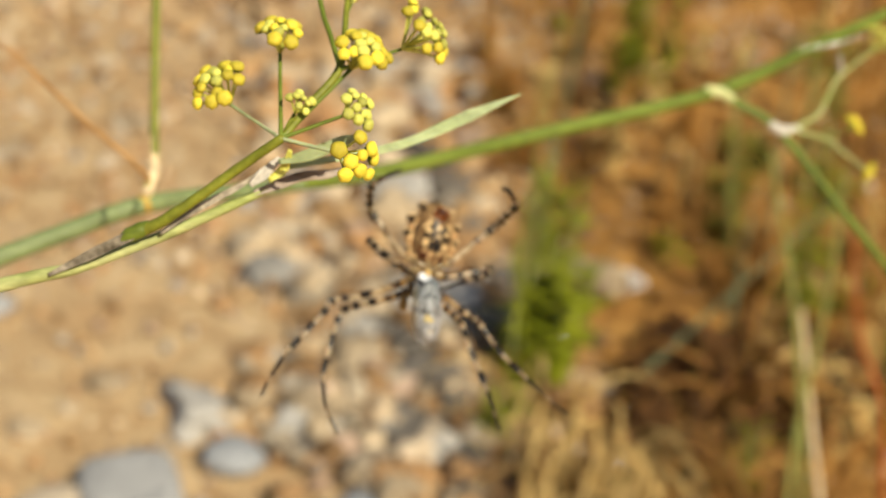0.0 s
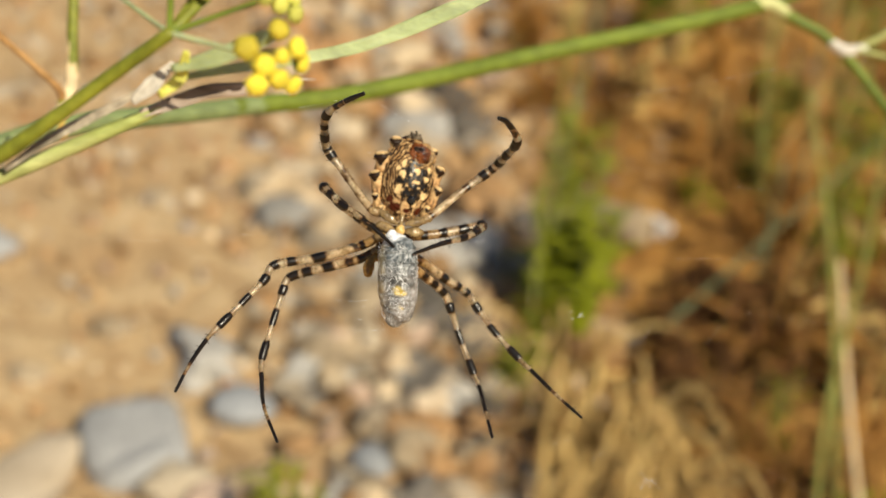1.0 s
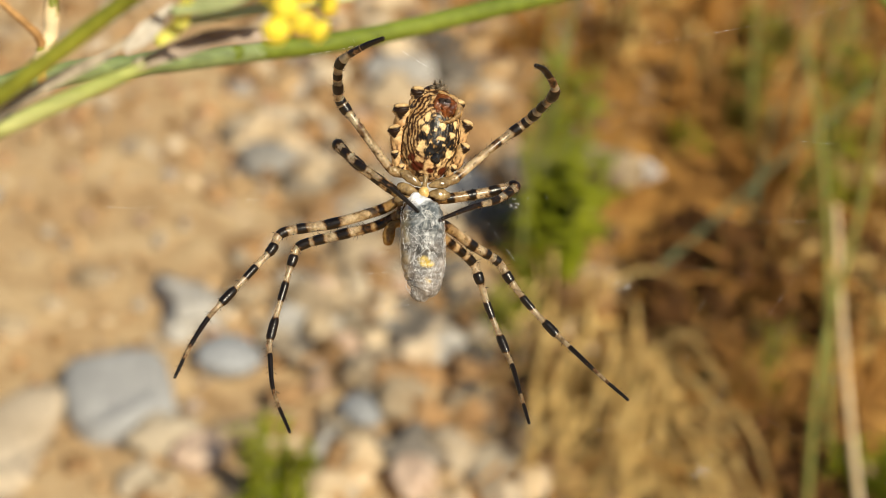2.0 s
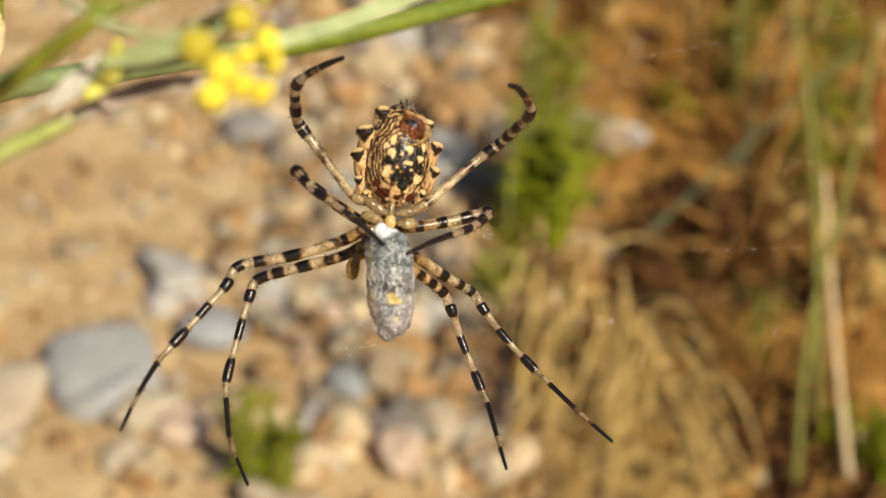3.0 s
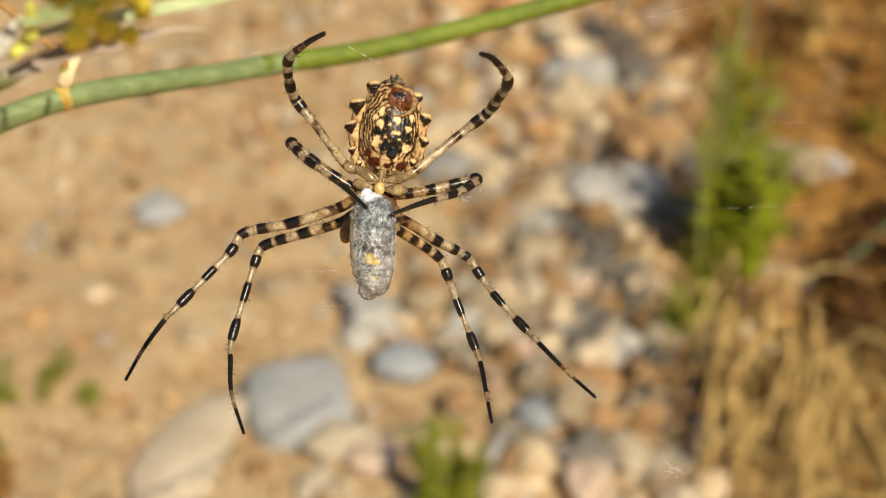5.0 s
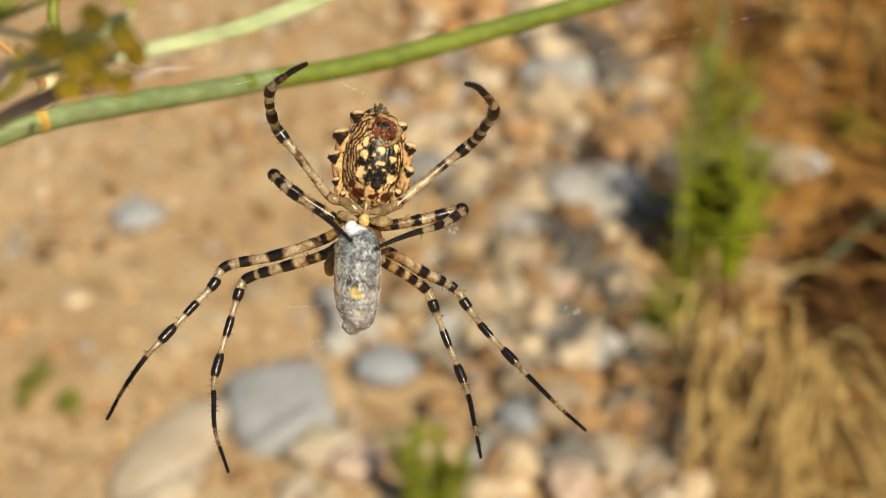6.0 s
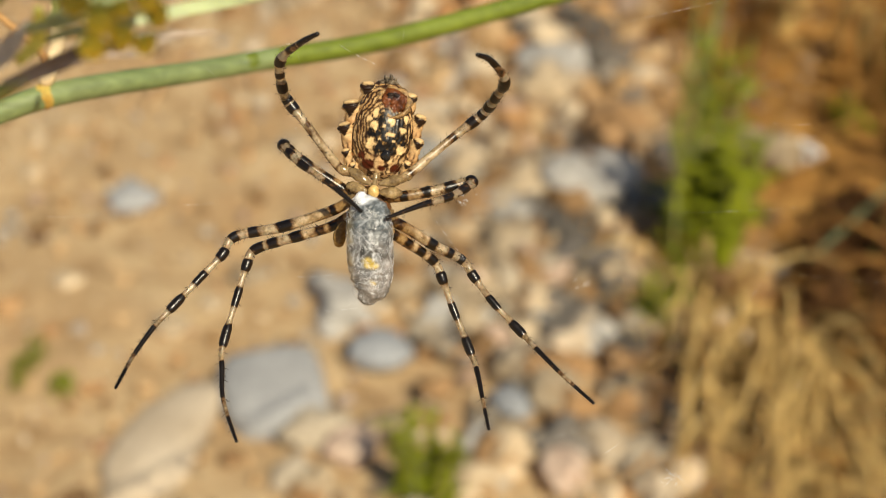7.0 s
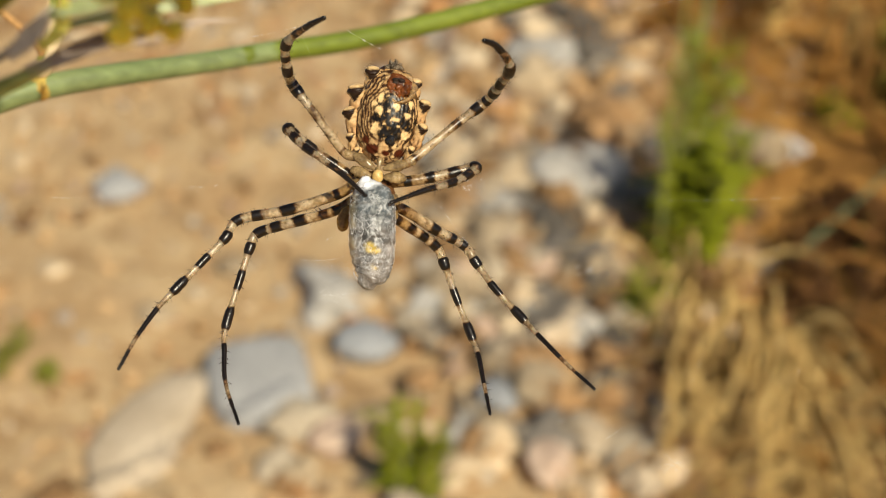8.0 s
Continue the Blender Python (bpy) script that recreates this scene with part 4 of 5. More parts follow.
D = 1.0
LEGS = [
    # control points, radii, dark bands (from, to, depth), swellings
    ([(-2.9, -0.7, -2), (-5.8, -2.4, -3), (-13.0, -4.7, -4), (-19.7, -6.1, -4), (-21.4, -8.7, -3), (-24.2, -11.9, -1.5), (-28.1, -16.3, 0.5), (-30.0, -18.6, 2), (-32.2, -22.4, 5), (-33.9, -26.3, 7.5)],
     [0.9, 0.95, 0.9, 0.82, 0.64, 0.5, 0.5, 0.4, 0.33, 0.24],
     [(0.88, 1.05, 0.8), (1.8, 2.1, 0.85), (2.45, 2.66, 0.9), (2.88, 3.2, 0.85), (3.72, 4.2, D), (4.8, 5.2, D), (5.55, 6.03, D), (6.95, 7.9, D), (7.9, 8.4, 0.37), (8.4, 9.2, D)], [(3.96, 0.26), (5.0, 0.22), (5.79, 0.5)]),
    ([(-2.5, -2.6, -2), (-6.2, -4.7, -4), (-11.5, -6.2, -5), (-17.1, -7.9, -6), (-18.3, -10.2, -5.5), (-19.5, -14.6, -4.5), (-21.2, -21.4, -2.5), (-21.1, -24.3, -1), (-20.5, -28.7, 1.5), (-18.2, -33.8, 5)],
     [0.9, 0.9, 0.88, 0.82, 0.64, 0.5, 0.5, 0.4, 0.33, 0.24],
     [(0.4, 1.0, 0.6), (1.15, 1.45, 0.6), (1.75, 2.05, 0.9), (2.35, 2.62, 0.85), (2.72, 3.15, 0.85), (3.75, 4.22, D), (4.75, 5.22, D), (5.55, 6.03, D), (6.75, 7.9, D), (7.9, 8.4, 0.37), (8.4, 9.2, D)], [(3.96, 0.26), (5.0, 0.22), (5.79, 0.5)]),
    ([(1.4, -5.0, -2), (4.1, -6.7, -4), (8.2, -9.5, -7), (9.7, -12.6, -7.2), (11.2, -16.7, -7.5), (13.7, -22.9, -6), (14.5, -25.3, -4), (15.2, -29.0, -1), (15.9, -32.5, 2)],
     [0.9, 0.9, 0.82, 0.64, 0.5, 0.5, 0.4, 0.33, 0.24],
     [(0.3, 0.65, 0.7), (1.0, 1.25, 0.7), (1.42, 1.62, 0.9), (1.8, 2.1, 0.85), (2.6, 3.05, D), (3.75, 4.2, D), (4.6, 5.0, D), (5.75, 6.9, D), (6.9, 7.3, 0.37), (7.3, 8.2, D)], [(2.83, 0.26), (3.97, 0.22), (4.8, 0.5)]),
    ([(1.4, -3.4, -2), (4.5, -4.9, -3.5), (8.5, -7.4, -6), (12.3, -9.4, -8), (14.2, -12.0, -8), (16.8, -15.5, -7), (21.0, -20.0, -5.5), (22.8, -21.9, -3), (26.5, -25.6, 0), (30.2, -28.9, 2.4)],
     [0.95, 0.95, 0.88, 0.8, 0.64, 0.5, 0.5, 0.4, 0.33, 0.24],
     [(0.6, 0.85, 0.5), (1.72, 2.0, 0.9), (2.38, 2.6, 0.9), (2.84, 3.12, 0.85), (3.7, 4.15, D), (4.8, 5.2, D), (5.6, 6.05, D), (6.95, 7.8, D), (7.8, 8.35, 0.37), (8.35, 9.2, D)], [(3.93, 0.26), (5.0, 0.22), (5.82, 0.5)]),
    ([(-3.2, 2.8, -0.9), (-4.9, 3.6, -1.0), (-9.2, 9.2, -2), (-12.0, 12.8, -2), (-12.6, 14.5, 0), (-12.5, 17.8, 3), (-9.6, 19.7, 6), (-7.0, 20.7, 8)],
     [0.8, 0.78, 0.66, 0.88, 0.78, 0.74, 0.5, 0.34],
     [(0.95, 1.02, 0.6), (1.75, 2.1, 0.5), (2.55, 2.85, D), (2.95, 3.2, D), (3.85, 4.2, D), (4.42, 4.6, D), (4.85, 5.15, D), (5.5, 5.9, 0.55), (5.95, 7.2, D)], [(2.72, 0.14), (4.0, 0.12), (5.0, 0.2)]),
    ([(3.6, 1.8, -0.9), (5.1, 2.7, -1.0), (10.9, 7.7, -3), (15.0, 10.9, -3), (16.8, 12.9, 0), (18.0, 15.0, 4), (16.0, 17.3, 7), (14.2, 17.8, 9)],
     [0.8, 0.78, 0.68, 0.85, 0.78, 0.74, 0.5, 0.34],
     [(0.95, 1.02, 0.6), (1.9, 2.12, 0.7), (2.5, 2.8, D), (2.95, 3.15, D), (3.4, 3.7, D), (3.95, 4.25, D), (4.55, 5.1, D), (5.3, 5.7, 0.6), (5.7, 7.2, D)], [(2.62, 0.14), (3.55, 0.12), (4.85, 0.2)]),
    ([(-2.9, -0.3, -2), (-4.9, 0.9, -2), (-9.5, 4.0, -1), (-12.4, 6.5, 0), (-10.0, 4.0, 2.5), (-5.2, 0.6, 4.5), (-1.3, -2.8, 6)],
     [0.85, 0.95, 0.92, 0.84, 0.66, 0.44, 0.27],
     [(0.7, 1.0, 0.9), (1.25, 1.5, D), (1.85, 2.2, D), (2.5, 2.7, D), (2.8, 3.3, D), (3.5, 3.75, D), (4.0, 4.35, D), (4.75, 6.2, D)], [(3.0, 0.2)]),
    ([(1.4, -0.8, -2), (4.6, -0.4, -2), (9.3, 0.5, -2.5), (13.7, 1.6, -2.8), (10.9, -0.5, 0), (6.6, -1.9, 3), (2.1, -3.7, 6)],
     [0.85, 0.95, 0.92, 0.84, 0.66, 0.44, 0.27],
     [(0.75, 1.0, 0.9), (1.45, 1.7, D), (2.1, 2.4, D), (2.7, 3.2, D), (3.45, 3.75, D), (4.0, 4.35, D), (4.7, 6.2, D)], [(3.0, 0.2)]),
]

CREAM, PEACH, TAN, BROWN, BLACK, RUST = (0.74, 0.51, 0.25), (0.6, 0.35, 0.16), (0.44, 0.24, 0.09), (0.05, 0.021, 0.009), (0.008, 0.006, 0.005), (0.085, 0.017, 0.006)
ABD_C, ABD_R, ABD_TURN = Vector((1.15, 8.9, -3.6)), Vector((4.5, 7.1, 4.4)), radians(-7)
# pale and dark flecks of the belly: x, y, half width, half height
PALE = [(-1.0, 2.0, 0.6, 0.8), (-1.0, 0.3, 0.8, 0.9), (1.28, 1.03, 0.72, 0.8), (3.2, 1.7, 0.45, 0.7), (2.85, -0.15, 0.6, 0.85), (-1.25, -2.4, 0.8, 1.0), (2.9, -2.8, 0.7, 1.1),
        (1.86, -1.6, 0.32, 0.3), (-0.12, -1.5, 0.36, 0.24), (1.2, -0.8, 1.1, 0.24), (4.0, -4.6, 0.34, 0.6), (-1.9, 1.1, 0.6, 0.45), (0.4, 0.2, 0.3, 0.3)]
REDS = [(-1.47, -5.1, 1.1, 0.82), (2.55, -5.4, 0.82, 0.82), (0.6, -5.5, 0.7, 0.4), (3.7, -5.0, 0.34, 0.45), (-2.4, -4.0, 0.62, 0.55)]


def blot(x, y, spots, jag=0.35):
    """How deep (x, y) lies in the nearest of the spots; over 0 is inside."""
    w = jag * noise.noise(Vector((x * 1.3, y * 1.3, 4)))
    return max(1 - math.hypot((x - a) / c, (y - b) / d) + w for a, b, c, d in spots)


def belly_colour(p):
    """Pigment at a point of the abdomen, in millimetres from its middle."""
    x, y = p.x, p.y
    edge = math.hypot(x / ABD_R.x, y / ABD_R.y)
    n1, n2, n3 = noise.noise(p * 0.45), noise.noise(p * 1.5 + Vector((7, 1, 3))), noise.noise(p * 3.1 + Vector((2, 9, 5)))
    line = math.sin(edge * 60 + 6.0 * n1 + 3.0 * n2)
    side = Vector(CREAM).lerp(Vector(TAN), max(0.0, min(1.0, 0.6 + 0.9 * n2)))
    side = side.lerp(Vector(BROWN), max(0.0, min(1.0, (line + 0.62 + 1.2 * n3) * 2.0)))
    if p.z < -1:
        return side
    inner = 1 - math.hypot((x - 1.0) / 3.3, (y + 0.8) / 4.0) + 0.45 * n2
    dark = Vector(BLACK).lerp(Vector((0.34, 0.19, 0.06)), max(0.0, min(1.0, 2.2 * n3 - 0.55)))
    c = side.lerp(dark, max(0.0, min(1.0, inner * 5)))
    # peach skin with a fan of dark strokes at the narrow end
    low = max(0.0, min(1.0, (-y - 3.6) * 1.6))
    fan = math.sin(math.atan2(x - 0.6, -y) * 15 + 4 * n2)
    c = c.lerp(Vector(PEACH).lerp(Vector(CREAM), max(0.0, min(1.0, 0.5 + n2))).lerp(Vector(BROWN), max(0.0, min(1.0, (fan - 0.45) * 3))), low * 0.95)
    c = c.lerp(Vector(RUST), max(0.0, min(1.0, blot(x, y, REDS) * 5)))
    return c.lerp(Vector(CREAM) * 1.12, max(0.0, min(1.0, (blot(x, y, PALE, 0.6) - 0.24) * 8)))


def abdomen(parent):
    root = Matrix.Translation(ABD_C * MM) @ Matrix.Rotation(ABD_TURN, 4, "Z")
    v, f = ball(6)
    pts, cols = [], []
    for q in v:
        p = Vector((q.x * ABD_R.x, q.y * ABD_R.y, q.z * ABD_R.z))
        if p.z > 0:  # flattened belly with shallow folds
            p.z *= 0.86
        egg = 1 - 0.06 * (q.y > 0) * q.y
        p.x *= egg
        edge = math.hypot(q.x, q.y)
        p *= 1 + 0.012 * math.sin(edge * 60 + 6.0 * noise.noise(p * 0.45) + 3.0 * noise.noise(p * 1.5 + Vector((7, 1, 3)))) * min(1.0, edge * 1.5) + 0.02 * noise.noise(p * 0.9)
        cols += [*belly_colour(p), 1.0]
        pts.append(root @ (p * MM))
    ab = linked("abdomen", pts, f, "abdomen", parent, "cream and black patterned lobed belly")
    put(ab, "pigment", cols, "FLOAT_COLOR")
    # horn-like lobes along both sides: the top, the foot, and half the width of the flat top
    for tx, ty, bx, by, w in ((-2.67, 6.1, -2.75, 3.0, 1.1), (-4.68, 3.25, -4.1, 0.1, 1.25), (-5.3, 0.05, -4.3, -2.8, 1.02), (-4.7, -3.5, -4.2, -5.3, 0.62), (-3.5, -5.3, -3.0, -6.2, 0.5),
                              (3.37, 5.2, 3.3, 3.6, 0.9), (5.03, 2.4, 4.5, 0.0, 0.98), (5.2, -0.9, 4.6, -3.3, 0.86), (4.0, -4.2, 3.6, -5.4, 0.6)):
        top, foot = Vector((tx, ty, 1.1)), Vector((bx, by, 0.0))
        axis = (top - foot).normalized()
        out = Vector((math.copysign(1, tx), 0, 0))
        out = (out - axis * out.dot(axis)).normalized()
        mid = foot.lerp(top, 0.6) - out * w * 0.15
        rim = top - axis * w * 0.35
        pv, faces, at = tube_mesh([foot - axis * w, foot, mid, rim, top], [w * 0.9, w * 1.05, w * 0.98, w * 1.12, w * 0.8], 26, 8, 0.2, 0.92, tx)
        cols = []
        for p in pv:
            d = top - p
            along, over = d.dot(axis), -d.dot(out)
            jag = 0.22 * noise.noise(p * 1.7)
            if along < 0.0:  # a flat cap, drawn out to a corner
                p += axis * -0.45 * along * -1 + out * max(0.0, over) * 0.3
            # a black wedge under the pale cap, on the side that shows
            wedge = min(along + 0.12 * w - 0.12 * over, 0.1 * w + 1.5 * w * (1 - abs(over - 0.25 * w) / (1.15 * w)) - along, 0.75 * w - d.z) + jag * 0.8
            c = Vector(CREAM).lerp(Vector(PEACH), max(0.0, min(1.0, along * 0.35 + 2 * jag)))
            c = c.lerp(Vector(BROWN), max(0.0, min(1.0, (math.sin(over * 9 + 6 * jag) - 0.55) * 3)) * max(0.0, min(1.0, (along - 1.9 * w) * 1.5)))
            cols += [*c.lerp(Vector(BLACK).lerp(Vector(BROWN), 0.4), max(0.0, min(1.0, wedge * 7))), 1.0]
        lobe = linked("lobe", [root @ (p * MM) for p in pv], faces, "abdomen", ab, "horn-like cream lobe with a black wedge")
        put(lobe, "pigment", cols, "FLOAT_COLOR")
    # the round pit of the spinnerets, and the grey crest at the tail end
    c = Vector((1.17, 3.67, 2.75))
    ring = [root @ ((c + Vector((math.cos(a) * 2.2, math.sin(a) * 2.0, 0.1 - 0.45 * math.sin(a)))) * MM) for a in np.linspace(0, 2 * math.pi, 29)]
    tube("spinneret_ring", ring, [(0.34 + 0.1 * math.sin(i * 1.7)) * MM for i in range(28)] + [0.34 * MM], "ring", ab, "tan wrinkled ring round the spinnerets", sides=9, steps=2, wobble=1.1)
    tv, tf = stone_shape((2.15 * MM, 1.95 * MM, 0.5 * MM), 79, BALL3, 0.3)
    linked("spinneret_base", [root @ ((c + Vector((0, 0, -0.1))) * MM) + p for p in tv], tf, "rust", ab, "glossy red-brown pit")
    for x, y, sx, sy, turn in ((-1.05, 0.25, 0.5, 0.75, 0.5), (-0.75, -0.65, 0.6, 0.5, -0.4), (0.0, -0.75, 0.42, 0.75, 0.0), (0.8, -0.6, 0.62, 0.5, 0.5), (1.1, 0.3, 0.45, 0.7, -0.4), (0.1, 0.15, 0.5, 0.42, 0.2), (-0.5, 0.95, 0.5, 0.35, 0.5), (0.35, 1.05, 0.5, 0.3, -0.3)):
        tv, tf = stone_shape((sx * 1.2 * MM, sy * 1.15 * MM, 0.5 * MM), x * 9 + y, BALL3, 0.55)
        m = root @ Matrix.Translation((c + Vector((x, y, 0.22))) * MM) @ Matrix.Rotation(turn, 4, "Z")
        # the uppermost lumps are coloured dark in place of a shaded hole
        linked("spinneret", [m @ p for p in tv], tf, "bristle" if y > 0.9 else "rust", ab)
    for x, y, sx, sy, seed in ((-0.1, 6.75, 0.8, 0.45, 77), (0.8, 6.6, 0.65, 0.45, 76), (0.3, 7.25, 0.3, 0.5, 74), (-0.45, 7.2, 0.22, 0.45, 75), (0.95, 7.05, 0.2, 0.4, 72), (-0.9, 6.5, 0.4, 0.4, 73)):
        tv, tf = stone_shape((sx * MM, sy * MM, 0.9 * MM), seed, BALL3, 0.7)
        linked("tail_crest", [root @ (Vector((x, y, 0.9)) * MM) + p for p in tv], tf, "crest", ab, "grey-brown wrinkled tail tip")
    kn = Vector((1.06, -3.6, 2.85))
    tv, tf = stone_shape((0.8 * MM, 0.85 * MM, 0.85 * MM), 78, BALL3, 0.25)
    linked("genital_plate", [root @ (kn * MM) + p for p in tv], tf, "jet", ab, "glossy black knob on the belly")
    return ab


def spider():
    s = thing("spider", WEB, "banded orb-web spider with lobed abdomen hanging in its web", "spider")
    abdomen(s)
    v, f = stone_shape((3.0 * MM, 3.6 * MM, 2.0 * MM), 91, BALL3, 0.12)
    linked("cephalothorax", [p + Vector((-0.6, -2.6, -2.6)) * MM for p in v], f, "brown", s, "brown head and breast")
    v, f = stone_shape((0.8 * MM, 0.95 * MM, 0.7 * MM), 92, BALL3, 0.12)
    linked("sternum", [p + Vector((0.05, 0.1, 0.1)) * MM for p in v], f, "amber", s, "pale amber breast plate")
    tube("waist", mm((0.1, 0.8, -0.1), (0.2, 1.5, -0.2), (0.35, 2.4, -0.5)), [0.5 * MM, 0.3 * MM, 0.45 * MM], "coxa", s, "narrow pale waist before the abdomen", 12, 5)
    for a, b, r, z in (((-0.5, 1.2), (-3.1, 3.0), 0.74, 0.0), ((0.95, 1.15), (3.9, 1.85), 0.74, 0.0), ((-0.9, 0.1), (-3.4, 1.0), 0.8, -0.3), ((1.0, 0.0), (3.6, -0.1), 0.85, -0.3),
                       ((-1.2, -1.2), (-3.6, -0.9), 0.95, -1.0), ((0.8, -2.4), (2.6, -3.6), 1.0, -1.5), ((-1.2, -2.6), (-3.2, -3.0), 1.0, -1.5), ((0.8, -3.6), (2.4, -5.4), 1.0, -1.5)):
        p, q = Vector((*a, z)), Vector((*b, z - 0.3))
        tube("hip_joint", mm(p, p.lerp(q, 0.35), p.lerp(q, 0.75), q), [r * 0.4 * MM, r * 0.92 * MM, r * 1.02 * MM, r * 0.62 * MM], "coxa", s, sides=16, steps=6, wobble=0.22, flat=0.85, seed=a[0] * 3)
    for x, y in ((-4.2, 3.2), (4.6, 2.2)):
        v, f = stone_shape((0.8 * MM, 0.62 * MM, 0.7 * MM), x, BALL3, 0.2)
        linked("leg_socket", [p + Vector((x, y, -0.9)) * MM for p in v], f, "coxa", s)
    for x in (-4.8,):
        tube("pedipalp", mm((x * 0.4, -4.2, -2), (x * 0.85, -4.6, -1.4), (x * 0.98, -6.0, -1.0), (x, -7.0, -0.8)), [0.5 * MM, 0.65 * MM, 0.95 * MM, 0.75 * MM], "honey", s, "brown feeler beside the mouth", 12, 6)
    for i, (ctrl, radii, bands, bulges) in enumerate(LEGS):
        leg(s, ctrl, radii, bands, bulges, 300 + i, 0.8 if i in (4, 5) else 1.0, 0.45 if i > 5 else 0.12)
    return s


def prey():
    t = thing("wrapped_prey", WEB, "insect wrapped in grey-white silk held by the spider", "prey")
    mid = [(-1.5, -0.75), (-1.3, -1.3), (-1.0, -2.1), (-0.55, -3.4), (-0.4, -6.0), (-0.35, -8.6), (-0.2, -11.2), (-0.2, -12.6), (-0.5, -13.7), (-0.8, -14.4)]
    rad = [0.9, 1.6, 2.4, 3.0, 3.15, 3.15, 2.9, 2.6, 2.15, 1.35]
    ctrl = [Vector((x, y, 3.4)) for x, y in mid]
    v, f, at = tube_mesh([c * MM for c in ctrl], [r * MM for r in rad], 64, 14, 0.06, 0.9, 5)
    for i, p in enumerate(v):  # slanting ridges where the silk is drawn tight
        x, y = p.x / MM, p.y / MM
        d = Vector((p.x, 0, p.z - 3.4 * MM)).normalized()
        v[i] = p + d * MM * (0.13 * noise.noise(Vector((x * 1.1 - y * 0.7, x * 0.25 + y * 0.4, p.z / MM * 0.4))) + 0.06 * noise.noise(Vector((x * 2.2 + y * 1.2, y * 0.8 - x * 0.4, 7))))
    ob = linked("cocoon", v, f, "prey", t, "grey translucent silk cocoon with yellow bands")
    cols = []
    for p in v:
        x, y = p.x / MM, p.y / MM
        up = max(0.0, min(1.0, (y + 8.5) / 3.5))
        c = Vector((0.25, 0.23, 0.22)).lerp(Vector((0.105, 0.122, 0.135)), up)
        c = c.lerp(Vector((0.5, 0.4, 0.2)), 0.55 * max(0.0, min(1.0, (-x - 2.3) * 1.3)))
        jag = 0.35 * noise.noise(Vector((x * 1.5, y * 1.5, 3)))
        spot = max(1 - math.hypot((x + 0.3) / 1.2, (y + 9.9 + 0.25 * x) / 0.8), 0.24 - 0.42 * math.hypot((x - 0.1) / 1.2, (y + 12.4) / 0.8)) + jag * 0.6
        band = 1 - abs(y + 8.4 + 0.2 * x) / 0.75 + jag * 1.3
        c = c.lerp(Vector((0.06, 0.055, 0.05)), max(0.0, min(0.8, band * 1.5)))
        c = c.lerp(Vector((0.72, 0.5, 0.08)), max(0.0, min(1.0, spot * 3)) if p.z > 0 else 0)
        c = c.lerp(Vector((0.85, 0.86, 0.9)), max(0.0, min(1.0, (y + 2.3 - 0.5 * x - 0.6 + jag * 2) * 1.1)))
        cols += [*c, 1.0]
    put(ob, "pigment", cols, "FLOAT_COLOR")
    random.seed(41)
    pieces = []
    for i in range(190):
        u0 = rnd(0.0, 9.0)
        ang, tw, dy = rnd(0, 6.28), rnd(-1.2, 1.2), rnd(-2.2, 2.2)
        line = []
        for k in range(8):
            u = min(8.9, max(0.1, u0 + dy * (k / 7 - 0.5) + rnd(-0.2, 0.2)))
            r = float(np.interp(u, range(10), rad)) * rnd(0.99, 1.05)
            c = Vector((np.interp(u, range(10), [m[0] for m in mid]), np.interp(u, range(10), [m[1] for m in mid]), 3.4))
            a = ang + tw * k / 7 + rnd(-0.12, 0.12)
            line.append((c + Vector((math.cos(a) * r, 0, math.sin(a) * r * 0.93))) * MM)
        p, q, _ = tube_mesh(line, [rnd(0.008, 0.02) * MM] * 8, 4, 4)
        pieces.append((p, q))
    joined("loose_silk", pieces, "silk", t, "loose white silk thread round the cocoon")
    return t


